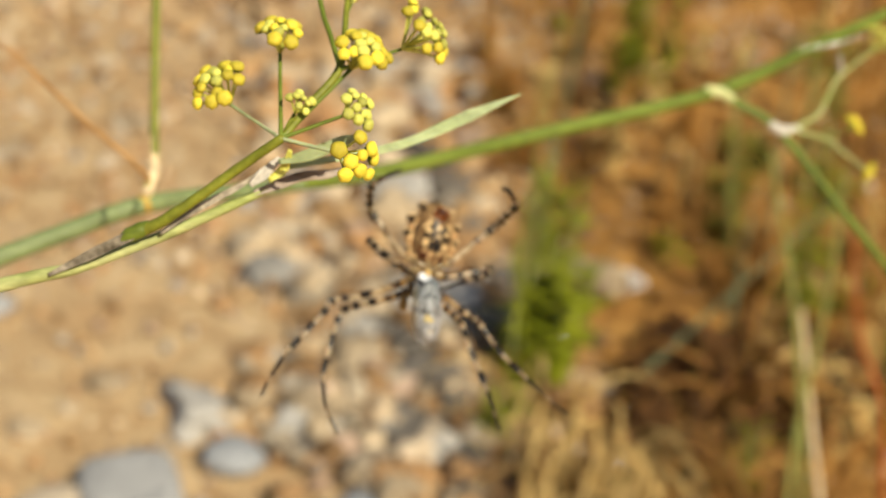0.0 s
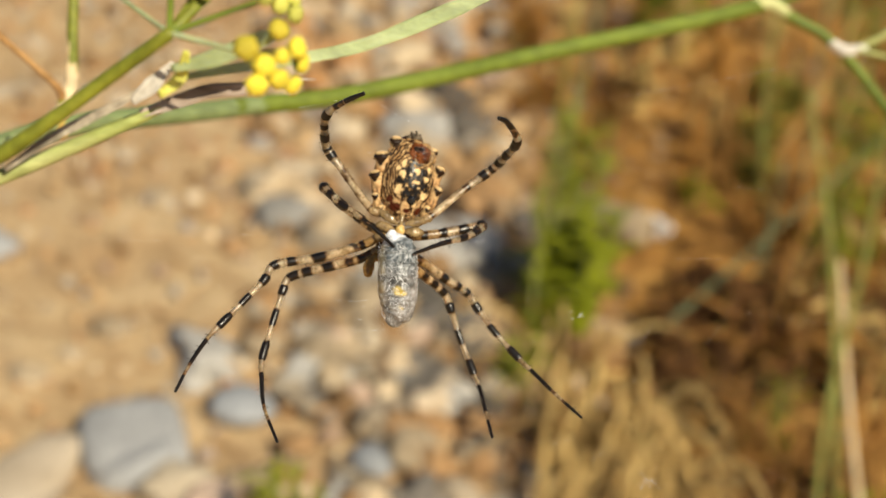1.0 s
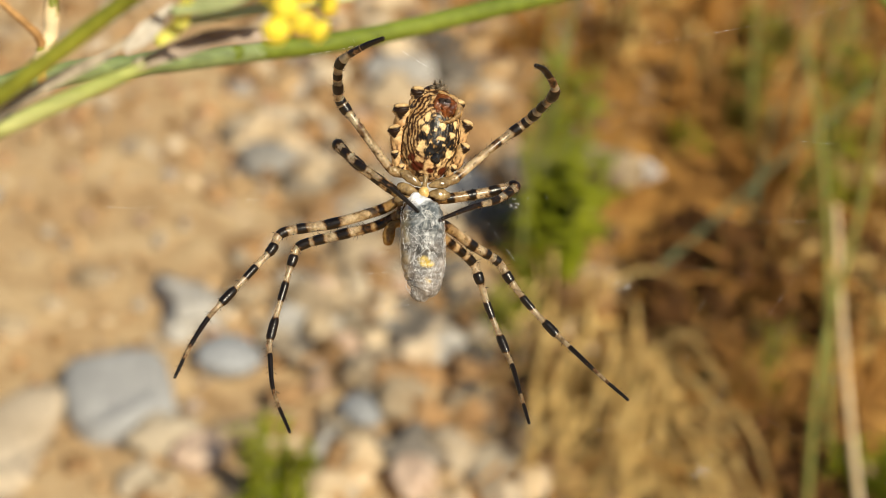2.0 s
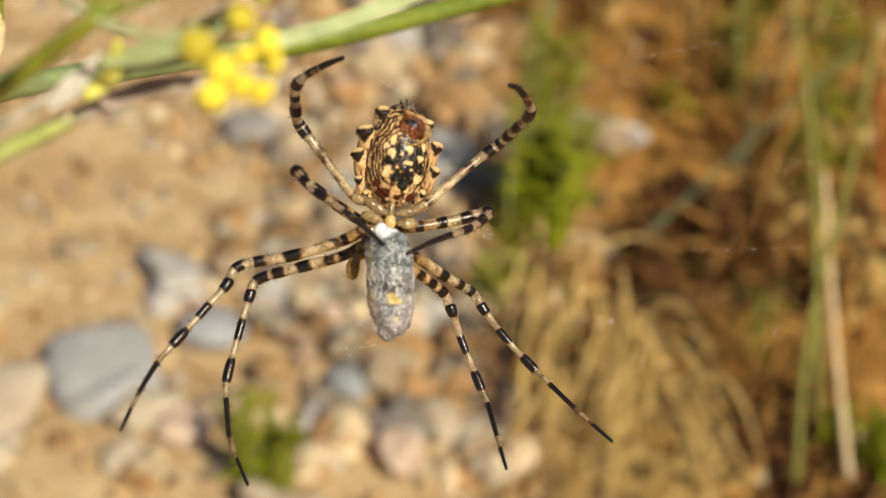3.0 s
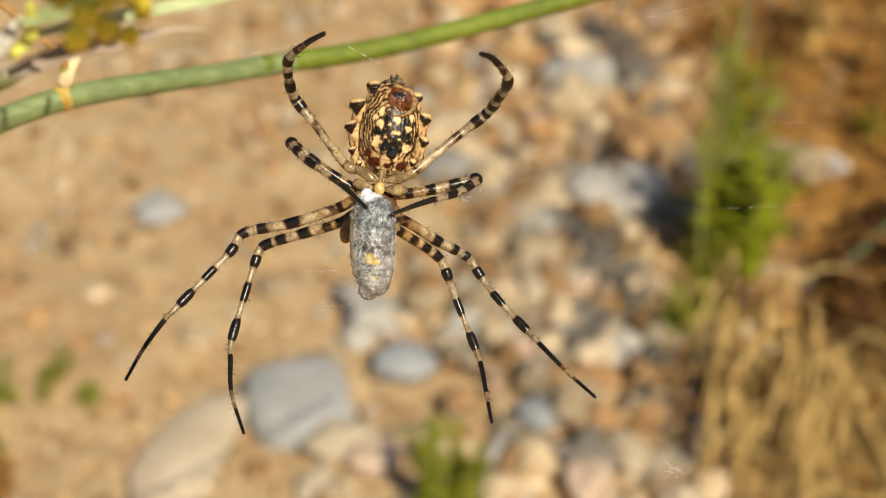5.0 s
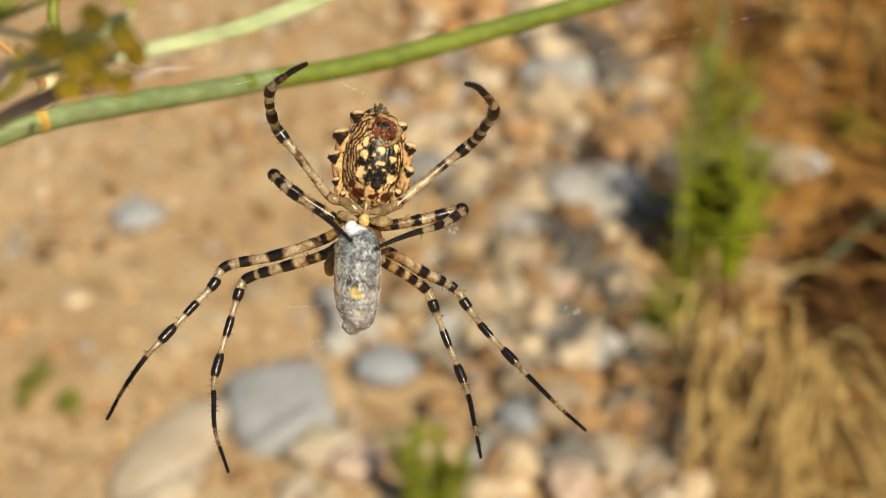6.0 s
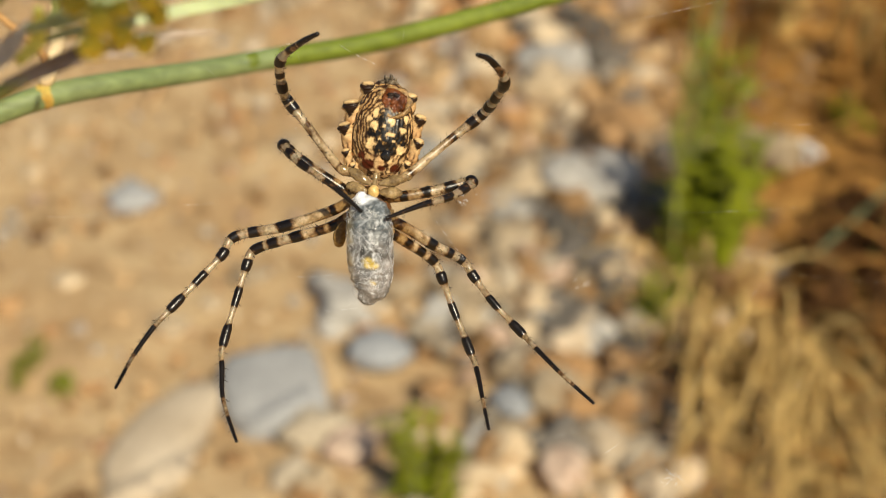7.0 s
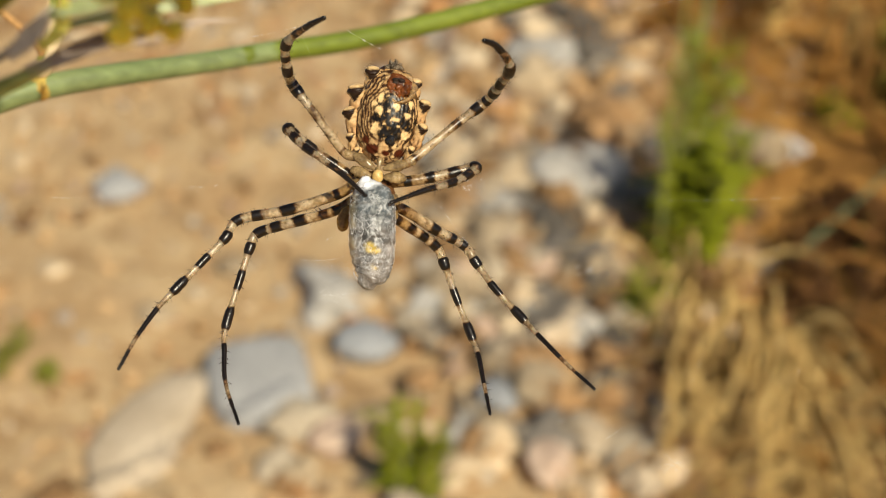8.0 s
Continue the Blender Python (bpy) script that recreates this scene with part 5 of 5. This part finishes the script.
def web():
    """The few threads of the orb that catch the light, in the plane that the feet hold."""
    t = thing("spider_web", WEB, "nearly invisible orb web of thin silk threads", "web")
    random.seed(9)
    spans = [((39.5, -3.0), (58.3, -2.3)), ((-43.7, -3.5), (-37.0, -3.3)), ((32.1, 22.2), (63.3, 29.4)), ((24.9, -33.0), (29.1, -31.7)), ((31.4, -35.3), (33.6, -33.7)), ((-7.4, -16.3), (-1.6, -15.7)),
             ((-10.1, -11.6), (-4.9, -11.3)), ((-17.3, 18.3), (-7.2, 20.8)), ((-4.3, 19.6), (0.5, 17.0)), ((53.8, 9.1), (59.5, 8.9)), ((-25.2, -1.9), (-21.1, -1.6)), ((38.6, -16.9), (40.5, -13.8)),
             ((-1.0, 47.0), (22.0, 44.0)), ((0.0, 49.5), (18.0, 50.5)), ((5.0, 52.0), (14.0, 46.0)), ((-30.7, 4.7), (-25.0, 5.1)), ((42.4, -29.0), (44.7, -23.0)), ((49.6, -16.5), (54.9, -8.5)), ((39.0, -36.2), (41.6, -40.3)), ((8.6, -4.0), (12.8, -9.5))]
    for i, ((ax, ay), (bx, by)) in enumerate(spans):
        a, b = Vector((ax, ay, 5.5)), Vector((bx, by, 5.5))
        tube("silk_thread", mm(a, a.lerp(b, 0.5) + Vector((0, -0.12, 0)), b), [0.0028 * MM] * 3, "silk", t, sides=4, steps=4)
        # slack bits along it, made thicker to stand in for its glints
        u = rnd(0, 0.05)
        while u < 0.97:
            v = min(1.0, u + rnd(0.15, 1.1) / (b - a).length)
            sag = [Vector((0, -0.48 * k * (1 - k), 0)) for k in (u, (u + v) / 2, v)]
            r = rnd(0.01, 0.021) * (1.9 if i in (5, 6, 7, 8) else 1.0)  # the strands by the prey and the fennel are thicker
            tube("silk_glint", mm(a.lerp(b, u) + sag[0], a.lerp(b, (u + v) / 2) + sag[1], a.lerp(b, v) + sag[2]), [r * 0.6 * MM, r * MM, r * 0.6 * MM], "silk", t, sides=4, steps=2)
            u = v + rnd(0.2, 2.2) / (b - a).length
    # short shining bits of the sticky spiral
    for i in range(34):
        a, r = rnd(0, 6.28), rnd(17, 62)
        e = a + rnd(0.2, 1.3) / r
        p, q = [Vector((r * math.cos(k), r * math.sin(k) - 6, 5.5)) for k in (a, e)]
        tube("spiral_thread", mm(p, p.lerp(q, 0.5), q), [rnd(0.004, 0.008) * MM] * 3, "silk", t, sides=4, steps=2)
    # a torn tangle of threads below the prey
    for i in range(22):
        p = Vector((random.gauss(-5.7, 2.0), random.gauss(-14.4, 2.0), 5.5 + rnd(-1, 1)))
        q = p + Vector((rnd(-1.2, 1.2), rnd(-0.6, 0.6), rnd(-0.3, 0.3)))
        tube("slack_thread", mm(p, p.lerp(q, 0.5) + Vector((rnd(-0.2, 0.2), rnd(-0.2, 0.2), 0)), q), [rnd(0.006, 0.013) * MM] * 3, "silk", t, sides=4, steps=3)
    # scraps of white silk and husks caught in the web
    for cx, cy, wide, count in ((40.8, -38.8, 1.6, 16), (28.7, -12.6, 0.9, 9), (12.4, -1.3, 0.9, 7)):
        for i in range(count):
            p = Vector((random.gauss(cx, wide * 0.6), random.gauss(cy, wide * 0.5), 5.5 + rnd(-0.4, 0.4)))
            q = p + Vector((rnd(-1, 1), rnd(-0.7, 0.7), rnd(-0.3, 0.3))) * wide * 0.7
            tube("silk_scrap", mm(p, p.lerp(q, 0.5) + Vector((rnd(-0.3, 0.3), rnd(-0.3, 0.3), 0)), q), [rnd(0.012, 0.03) * MM] * 3, "silk", t, sides=4, steps=3)
    for i in range(13):
        a = i * 2 * math.pi / 13 + rnd(-0.1, 0.1)
        d = Vector((math.cos(a), math.sin(a), 0))
        h = Vector((0, -6, 5.5))
        tube("radial_thread", mm(h + d * 24, h + d * 45, h + d * 90), [0.0022 * MM] * 3, "silk", t, sides=4, steps=2)
    return t


# ---- fennel ----
def bud_mesh(lobes=5):
    v, f = BALL3
    out = []
    for q in v:
        a = math.atan2(q.y, q.x)
        s = math.hypot(q.x, q.y)
        r = 1 + 0.045 * math.cos(lobes * a) * s - 0.16 * max(0.0, q.z - 0.6) * 2.0 + 0.07 * noise.noise(q * 2.5) + 0.07 * noise.noise(q * 6.0)
        out.append(Vector((q.x * r, q.y * r, q.z * 0.82 * r)))
    me = bpy.data.meshes.new("flower_bud")
    me.from_pydata(out, [], f)
    me.polygons.foreach_set("use_smooth", [True] * len(f))
    return me


BUDS = {}
for kind in ("yellow", "lime"):
    BUDS[kind] = bud_mesh()
    BUDS[kind].materials.append(MAT[kind])
    BUDS[kind].materials.append(MAT["stem"])
    # green calyx under each flower
    for face in BUDS[kind].polygons:
        face.material_index = int(face.center.z < -0.3)


def umbellet(plant, hub, centre, facing, n, size, bud, kinds, seed, stalk_r=0.42, ray_mat="stem", bend=0.0):
    """A ray from the umbel's hub with a head of short stalks, each with a flower bud."""
    random.seed(seed)
    h, c, d = Vector(hub), Vector(centre), Vector(facing).normalized()
    foot = c - d * size * 0.9
    midp = h.lerp(foot, 0.5) + Vector((0, 0, 1)) * bend
    ray = tube("ray", mm(h, midp, foot), [stalk_r * 1.1 * MM, stalk_r * MM, stalk_r * 0.9 * MM], ray_mat, plant, sides=9, steps=5)
    u = d.orthogonal().normalized()
    w = d.cross(u)
    for i in range(n):
        r = math.sqrt((i + 0.5) / n)
        a = i * 2.39996 + rnd(-0.3, 0.3)
        tip = c + (u * math.cos(a) + w * math.sin(a)) * size * r * rnd(0.85, 1.1) + d * (size * 0.45 * (1 - r * r) + rnd(-0.5, 0.5))
        tube("pedicel", mm(foot, foot.lerp(tip, 0.5) + d * 0.2, tip), [0.2 * MM, 0.17 * MM, 0.2 * MM], "lime", ray, sides=6, steps=3)
        o = new("flower_bud", BUDS[kinds[min(int(r * len(kinds)), len(kinds) - 1)]])
        o.parent = ray
        q = (tip - foot).normalized().to_track_quat("Z", "Y")
        s = bud * MM * rnd(0.8, 1.15) * (0.7 + 0.3 * r)
        o.matrix_basis = Matrix.LocRotScale(tip * MM, q, (s, s, s))
    return ray


def strip(name, ctrl, widths, thick, material, parent, label="", fold=0.25, face=(0, 0, 1), steps=8):
    """A leaf or sheath: a folded strip with thickness along a line."""
    pts, at = curve_points(mm(*ctrl), steps)
    verts, faces = [], []
    for i, p in enumerate(pts):
        d = (pts[min(i + 1, len(pts) - 1)] - pts[max(i - 1, 0)]).normalized()
        s = d.cross(Vector(face)).normalized()
        n = s.cross(d)
        w = float(np.interp(at[i], range(len(widths)), widths)) * MM
        w *= 1 + 0.12 * noise.noise(Vector((i * 0.4, w * 500, 3)))
        for k in (-1, -0.5, 0, 0.5, 1):
            verts.append(p + s * w * k + n * (abs(k) * w * fold))
        for k in (1, 0.5, 0, -0.5, -1):
            verts.append(p + s * w * k + n * (abs(k) * w * fold - thick * MM * (1.2 - abs(k))))
    for i in range(len(pts) - 1):
        for k in range(10):
            a, b = i * 10 + k, i * 10 + (k + 1) % 10
            faces.append((a, b, b + 10, a + 10))
    faces.append(tuple(reversed(range(10))))
    faces.append(tuple(range(len(verts) - 10, len(verts))))
    return linked(name, verts, faces, material, parent, label)


def front_fennel():
    t = thing("fennel_branch", WEB, "flowering wild fennel branch with yellow buds and dry leaf sheaths", "fennel")
    tube("stem", mm((-300, -716, -357), (-290, -420, -180), (-235, -170, -30), (-175, -62, 22), (-122, -22.5, 43), (-96, -14, 47), (-73.4, -7.3, 49), (-64.5, -5.0, 50), (-51.8, 0.2, 51), (-38.7, 6.6, 51), (-31.6, 10.2, 51)),
         [2.2 * MM, 2.0 * MM, 1.8 * MM, 1.6 * MM, 1.4 * MM, 1.3 * MM, 1.2 * MM, 1.1 * MM, 1.0 * MM, 0.9 * MM, 0.6 * MM], "sheath", t, "pale green stem wrapped in dry sheath", 12, 6, 0.1)
    tube("side_stem", mm((-53.5, 1.4, 54), (-50.0, 2.9, 56), (-44, 7.0, 58.5), (-38.0, 11.4, 61), (-30.8, 16.3, 65)),
         [1.15 * MM, 1.0 * MM, 0.9 * MM, 0.85 * MM, 0.8 * MM], "olive", t, "olive green flower stem", 12, 6, 0.05)
    tube("stem_joint", mm((-57.5, -0.6, 53.2), (-55.6, 0.5, 53.8), (-53.8, 1.4, 54.2), (-52.6, 2.0, 54.5)), [0.7 * MM, 1.35 * MM, 1.4 * MM, 1.15 * MM], "stem", t, "swollen bright green stem joint", 12, 5, 0.1)
    strip("sheath", [(-69, -6.5, 51), (-62, -3.0, 53), (-56, 0.0, 54.5), (-52.5, 1.7, 55)], [0.3, 0.9, 0.9, 0.4], 0.25, "withered", t, "withered brown sheath round the stem")
    strip("sheath", [(-50.5, 1.0, 53.3), (-45.9, 4.6, 53.5), (-41.7, 7.2, 53.5), (-37.9, 9.4, 53.5), (-35.4, 11.2, 53.7), (-31.6, 14.7, 54)], [0.3, 0.6, 0.65, 0.5, 0.35, 0.1], 0.25, "withered", t, "withered brown sheath between the stems")
    strip("sheath", [(-35.0, 8.8, 51.6), (-30.5, 10.6, 51.6), (-26.9, 12.1, 51), (-22.3, 12.9, 50), (-18, 14.4, 49), (-13.8, 14.8, 48)], [0.5, 0.9, 0.9, 0.8, 0.3, 0.06], 0.3, "pinkish", t, "papery pinkish-brown dry sheath")
    strip("sheath", [(-35.6, 9.6, 55.6), (-33.4, 11.6, 56.2), (-30.8, 14.4, 57)], [0.4, 1.05, 0.35], 0.25, "papery", t, "papery white bract")
    strip("bract", [(-32.5, 10.6, 55.6), (-30.0, 12.6, 57), (-29.1, 15.3, 60)], [0.5, 0.85, 0.4], 0.3, "lime", t, "yellow-green bract under the umbel")
    strip("leaf", [(-30, 12.8, 56), (-24.4, 14.3, 55), (-17.2, 16.3, 52), (-7.5, 20.0, 46), (3.9, 26.3, 40), (14.6, 32.0, 35)], [0.4, 0.6, 0.7, 0.85, 1.15, 0.12], 0.3, "leaf", t, "long pale green grass-like leaf")
    strip("leaf", [(-31, 13.5, 58), (-26, 14.6, 60), (-20.5, 16.8, 62), (-17.5, 18.2, 62)], [0.4, 1.1, 1.0, 0.1], 0.3, "leaf", t, "short pale green leaf")
    hub = (-30.8, 16.4, 65)
    umbellet(t, hub, (-41.5, 26.0, 58), (-0.45, 0.55, 0.7), 18, 5.0, 1.35, ["lime", "lime", "yellow", "yellow"], 1, 0.3, "leaf")
    umbellet(t, hub, (-31.4, 35.2, 60), (0.0, 0.8, 0.6), 15, 4.0, 1.2, ["lime", "yellow", "lime", "yellow"], 2, 0.36)
    umbellet(t, hub, (-17.6, 32.4, 62), (0.4, 0.6, 0.7), 19, 4.7, 1.3, ["lime", "lime", "yellow", "yellow"], 3, 0.42)
    umbellet(t, hub, (-27.9, 22.6, 64), (0.3, 0.6, 0.7), 9, 2.6, 0.85, ["lime", "lime"], 4, 0.34, "olive")
    umbellet(t, hub, (-18.6, 21.4, 68), (0.7, 0.3, 0.65), 12, 3.4, 1.0, ["lime", "lime", "lime"], 5, 0.34)
    umbellet(t, hub, (-18.7, 12.7, 72), (0.7, -0.25, 0.65), 9, 4.6, 1.4, ["yellow", "yellow", "yellow"], 6, 0.34, "leaf")
    tube("branch", mm((-30.2, 17.0, 64.5), (-25.6, 23.5, 62), (-21.2, 30.0, 60), (-20.2, 41, 56), (-19, 56, 50)), [0.65 * MM, 0.7 * MM, 0.7 * MM, 0.5 * MM, 0.4 * MM], "olive", t, "olive green branch above the umbel", 10, 6, 0.1)
    tube("branch", mm((-21.2, 30.0, 60), (-23, 36, 58), (-24.5, 41, 56), (-27, 54, 52)), [0.5 * MM, 0.45 * MM, 0.45 * MM, 0.4 * MM], "stem", t, "thin green branch", 9, 5)
    umbellet(t, (-21, 29.5, 60.5), (-6.6, 37.2, 58), (0.75, 0.5, 0.5), 24, 5.8, 1.05, ["lime", "lime", "lime", "yellow"], 7, 0.36)
    umbellet(t, (-20.2, 40, 56.5), (-18.6, 45.5, 55), (0.2, 0.9, 0.4), 12, 3.4, 0.9, ["lime", "lime"], 8, 0.3)
    return t


def back_fennel():
    t = thing("fennel_plant", WEB, "wild fennel with a long slanting green stem", "fennel")
    line = [(-340, -643, -487), (-320, -350, -250), (-230, -90, -90), (-150, -20, -45), (-104, 3.5, -60), (-85, 12.6, -65), (-64.5, 21.6, -70), (-38, 28.8, -88), (-24, 32.4, -96)]
    tube("stem", mm(*line), [r * MM for r in (3.8, 3.4, 2.85, 2.55, 2.45, 2.4, 2.35, 2.2, 2.25)], "stem_blue", t, "smooth bluish-green waxy lower stem", 18, 10, 0.02)
    line = [(-30, 30.9, -92.5), (-24, 32.4, -96), (-1, 38.2, -108), (45, 54.0, -130), (113.5, 76.7, -154), (155, 98, -168), (203, 123, -185), (290, 170, -215)]
    tube("stem", mm(*line), [r * MM for r in (2.1, 2.25, 2.2, 2.2, 2.3, 2.2, 2.1, 1.9)], "stem", t, "yellow-green upper stem", 18, 10, 0.02)
    tube("node_ring", mm((-65.4, 21.3, -69.7), (-64.8, 21.6, -69.9), (-64.1, 21.8, -70.2)), [2.45 * MM, 2.65 * MM, 2.4 * MM], "scar", t, "orange-brown scarred stem joint", 14, 4, 0.1)
    tube("dead_twig", mm((-64.6, 22.8, -69), (-64.2, 26.0, -68.5), (-65.0, 29.5, -69), (-72, 35.6, -70.5), (-81, 43.0, -72), (-99, 59.0, -75), (-112, 68, -77)),
         [1.0 * MM, 0.75 * MM, 0.8 * MM, 0.7 * MM, 0.75 * MM, 0.65 * MM, 0.5 * MM], "dry_twig", t, "dry orange-brown side twig", 9, 6, 0.15)
    tube("dead_twig", mm((-64.2, 26.5, -68.5), (-62.8, 31, -71), (-63.4, 42, -73), (-63.8, 53, -74), (-64.7, 78, -76), (-66, 110, -80)),
         [0.9 * MM, 1.15 * MM, 1.15 * MM, 1.1 * MM, 1.15 * MM, 1.1 * MM], "olive", t, "upright half-withered side stalk", 10, 6, 0.1)
    tube("withered_foot", mm((-64.2, 24.5, -68.5), (-63.0, 29.5, -70.6), (-63.1, 35, -72), (-63.4, 41, -72.9)), [1.5 * MM, 1.55 * MM, 1.35 * MM, 1.05 * MM], "pale_straw", t, "withered pale yellow foot of the stalk", 10, 6, 0.25)
    tube("side_branch", mm((113.5, 76.7, -153), (122, 72.5, -153.5), (135.9, 64.4, -154), (162.4, 35.9, -158), (193, 4.3, -165), (240, -45, -175)),
         [1.7 * MM, 1.6 * MM, 1.5 * MM, 1.45 * MM, 1.4 * MM, 1.3 * MM], "stem", t, "green side branch pointing downwards", 12, 7, 0.04)
    tube("branch_collar", mm((110.5, 76.4, -153), (115, 76.2, -153), (119, 74.2, -153)), [2.3 * MM, 2.1 * MM, 1.7 * MM], "sheath", t, "pale green collar at the fork", 12, 4, 0.1)
    tube("branch_collar", mm((133, 66.2, -153.5), (137, 64.2, -153), (142, 65.6, -152)), [1.6 * MM, 1.9 * MM, 1.0 * MM], "papery", t, "pale collar at the small fork", 12, 4, 0.1)
    tube("twig", mm((138, 64.5, -153), (147.2, 69.0, -150), (151, 76, -149), (154.8, 82.8, -148), (166.9, 92.6, -146), (176, 97, -145)), [0.9 * MM, 0.9 * MM, 0.7 * MM, 0.65 * MM, 0.5 * MM, 0.4 * MM], "sheath", t, "thin pale twig", 8, 5, 0.1)
    tube("twig", mm((139, 64.6, -152), (150.6, 61.8, -150), (157, 57, -149), (163.9, 51.8, -148)), [0.8 * MM, 0.6 * MM, 0.45 * MM, 0.4 * MM], "sheath", t, "thin pale twig", 8, 5, 0.1)
    tube("dry_tip", mm((154.8, 82.8, -148), (155.0, 86, -148), (154.6, 90, -148)), [0.5 * MM, 1.0 * MM, 0.7 * MM], "withered", t, "withered brown bud", 8, 4, 0.2)
    tube("silk_strand", mm((143.6, 93.4, -157), (157.3, 96.1, -157), (167.5, 99.6, -157)), [0.12 * MM, 0.3 * MM, 0.12 * MM], "silk", t, "white silk strand on the stem", 6, 5, 0.3)
    umbellet(t, (150.6, 61.8, -150), (159.6, 66.5, -148), (0.6, 0.6, 0.4), 11, 3.6, 1.2, ["yellow", "yellow"], 21, 0.35)
    umbellet(t, (160, 54, -148.5), (164.2, 51.0, -148), (0.6, -0.4, 0.6), 9, 3.0, 1.2, ["yellow", "yellow"], 22, 0.3)
    umbellet(t, (160, 87, -147), (169, 96, -146), (0.5, 0.7, 0.4), 14, 6.0, 1.3, ["lime", "lime"], 23, 0.3)
    umbellet(t, (170, 94.5, -146), (181, 92, -145), (0.8, -0.1, 0.5), 14, 6.0, 1.3, ["lime", "lime"], 24, 0.3)
    return t


def shade_block():
    """An unseen block added above the lens: it keeps the sun off the fennel as the camera comes close."""
    t = thing("sun_blocker", PATH[0][1], "unseen black block added above the lens to shade the fennel", "flash")
    for name, size, mid, cut in (("housing", (98, 30, 28), (-11, 51, 21), 6), ("top_block", (12, 4, 12), (20, 67, 21), 1.5), ("front_block", (50, 18, 2), (-14, 51, 6), 0.8)):
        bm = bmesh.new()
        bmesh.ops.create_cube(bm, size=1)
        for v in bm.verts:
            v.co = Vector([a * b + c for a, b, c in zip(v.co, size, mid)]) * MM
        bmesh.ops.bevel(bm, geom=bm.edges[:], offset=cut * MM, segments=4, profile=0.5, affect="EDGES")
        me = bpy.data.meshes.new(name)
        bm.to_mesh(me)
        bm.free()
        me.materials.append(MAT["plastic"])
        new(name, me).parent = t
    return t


ground()
stones()
random.seed(5)
gravel()
random.seed(6)
litter()
random.seed(8)
straw_litter()
background_plants()
spider()
PREY = prey()
web()
FRONT = front_fennel()
BACK = back_fennel()
SHADE_BLOCK = shade_block()


def sway(rows):
    """Rows of seconds and of the shift in the web's plane, in millimetres, as poses."""
    return [(t, WEB @ Matrix.Translation(Vector((x, y, 0)) * MM)) for t, x, y in rows]


def swing(rows):
    """Rows of seconds and degrees by which the wrapped prey swings from its upper end."""
    p = Matrix.Translation(Vector((-1.4, -0.5, 3.4)) * MM)
    return [(t, WEB @ p @ Matrix.Rotation(radians(a), 4, "Z") @ p.inverted()) for t, a in rows]


def motions():
    # the added sun block moves with the camera
    walk(SHADE_BLOCK, PATH)
    # the spider shifts its prey a little
    walk(PREY, swing([(0.0, 0.5), (1.0, 0.5), (1.7, 1.0), (3.0, 1.8), (3.5, 0.4), (4.0, 1.2), (4.5, -1.2), (6.0, -3.0), (6.5, -4.5), (7.0, 0.7), (7.5, 0.7), (8.0, -1.0)]))
    # the light breeze that stirs the fennel
    walk(FRONT, sway([(0.0, -1.6, 0.4), (0.5, -1.6, 1.0), (1.0, -1.4, 1.1), (1.5, -1.6, 1.2), (2.8, -0.7, 0.4), (4.0, -1.6, 0.0), (4.5, -2.0, 0.0), (6.0, -0.2, 0.0), (7.0, 0.0, 0.0), (7.5, 0.5, -0.4), (8.0, 1.0, -0.8)]))
    walk(BACK, sway([(0.0, -0.5, -1.2), (0.5, -0.9, 0.2), (1.0, -0.8, 0.9), (1.5, -0.6, 1.2), (2.8, -0.4, 0.2), (4.0, -0.3, 0.0), (4.5, -0.3, -0.6), (6.0, 0.0, 0.0), (6.5, 0.5, 0.6), (7.0, -0.4, -0.8), (7.5, -0.2, -1.9), (8.0, -1.1, -2.4)]))


motions()
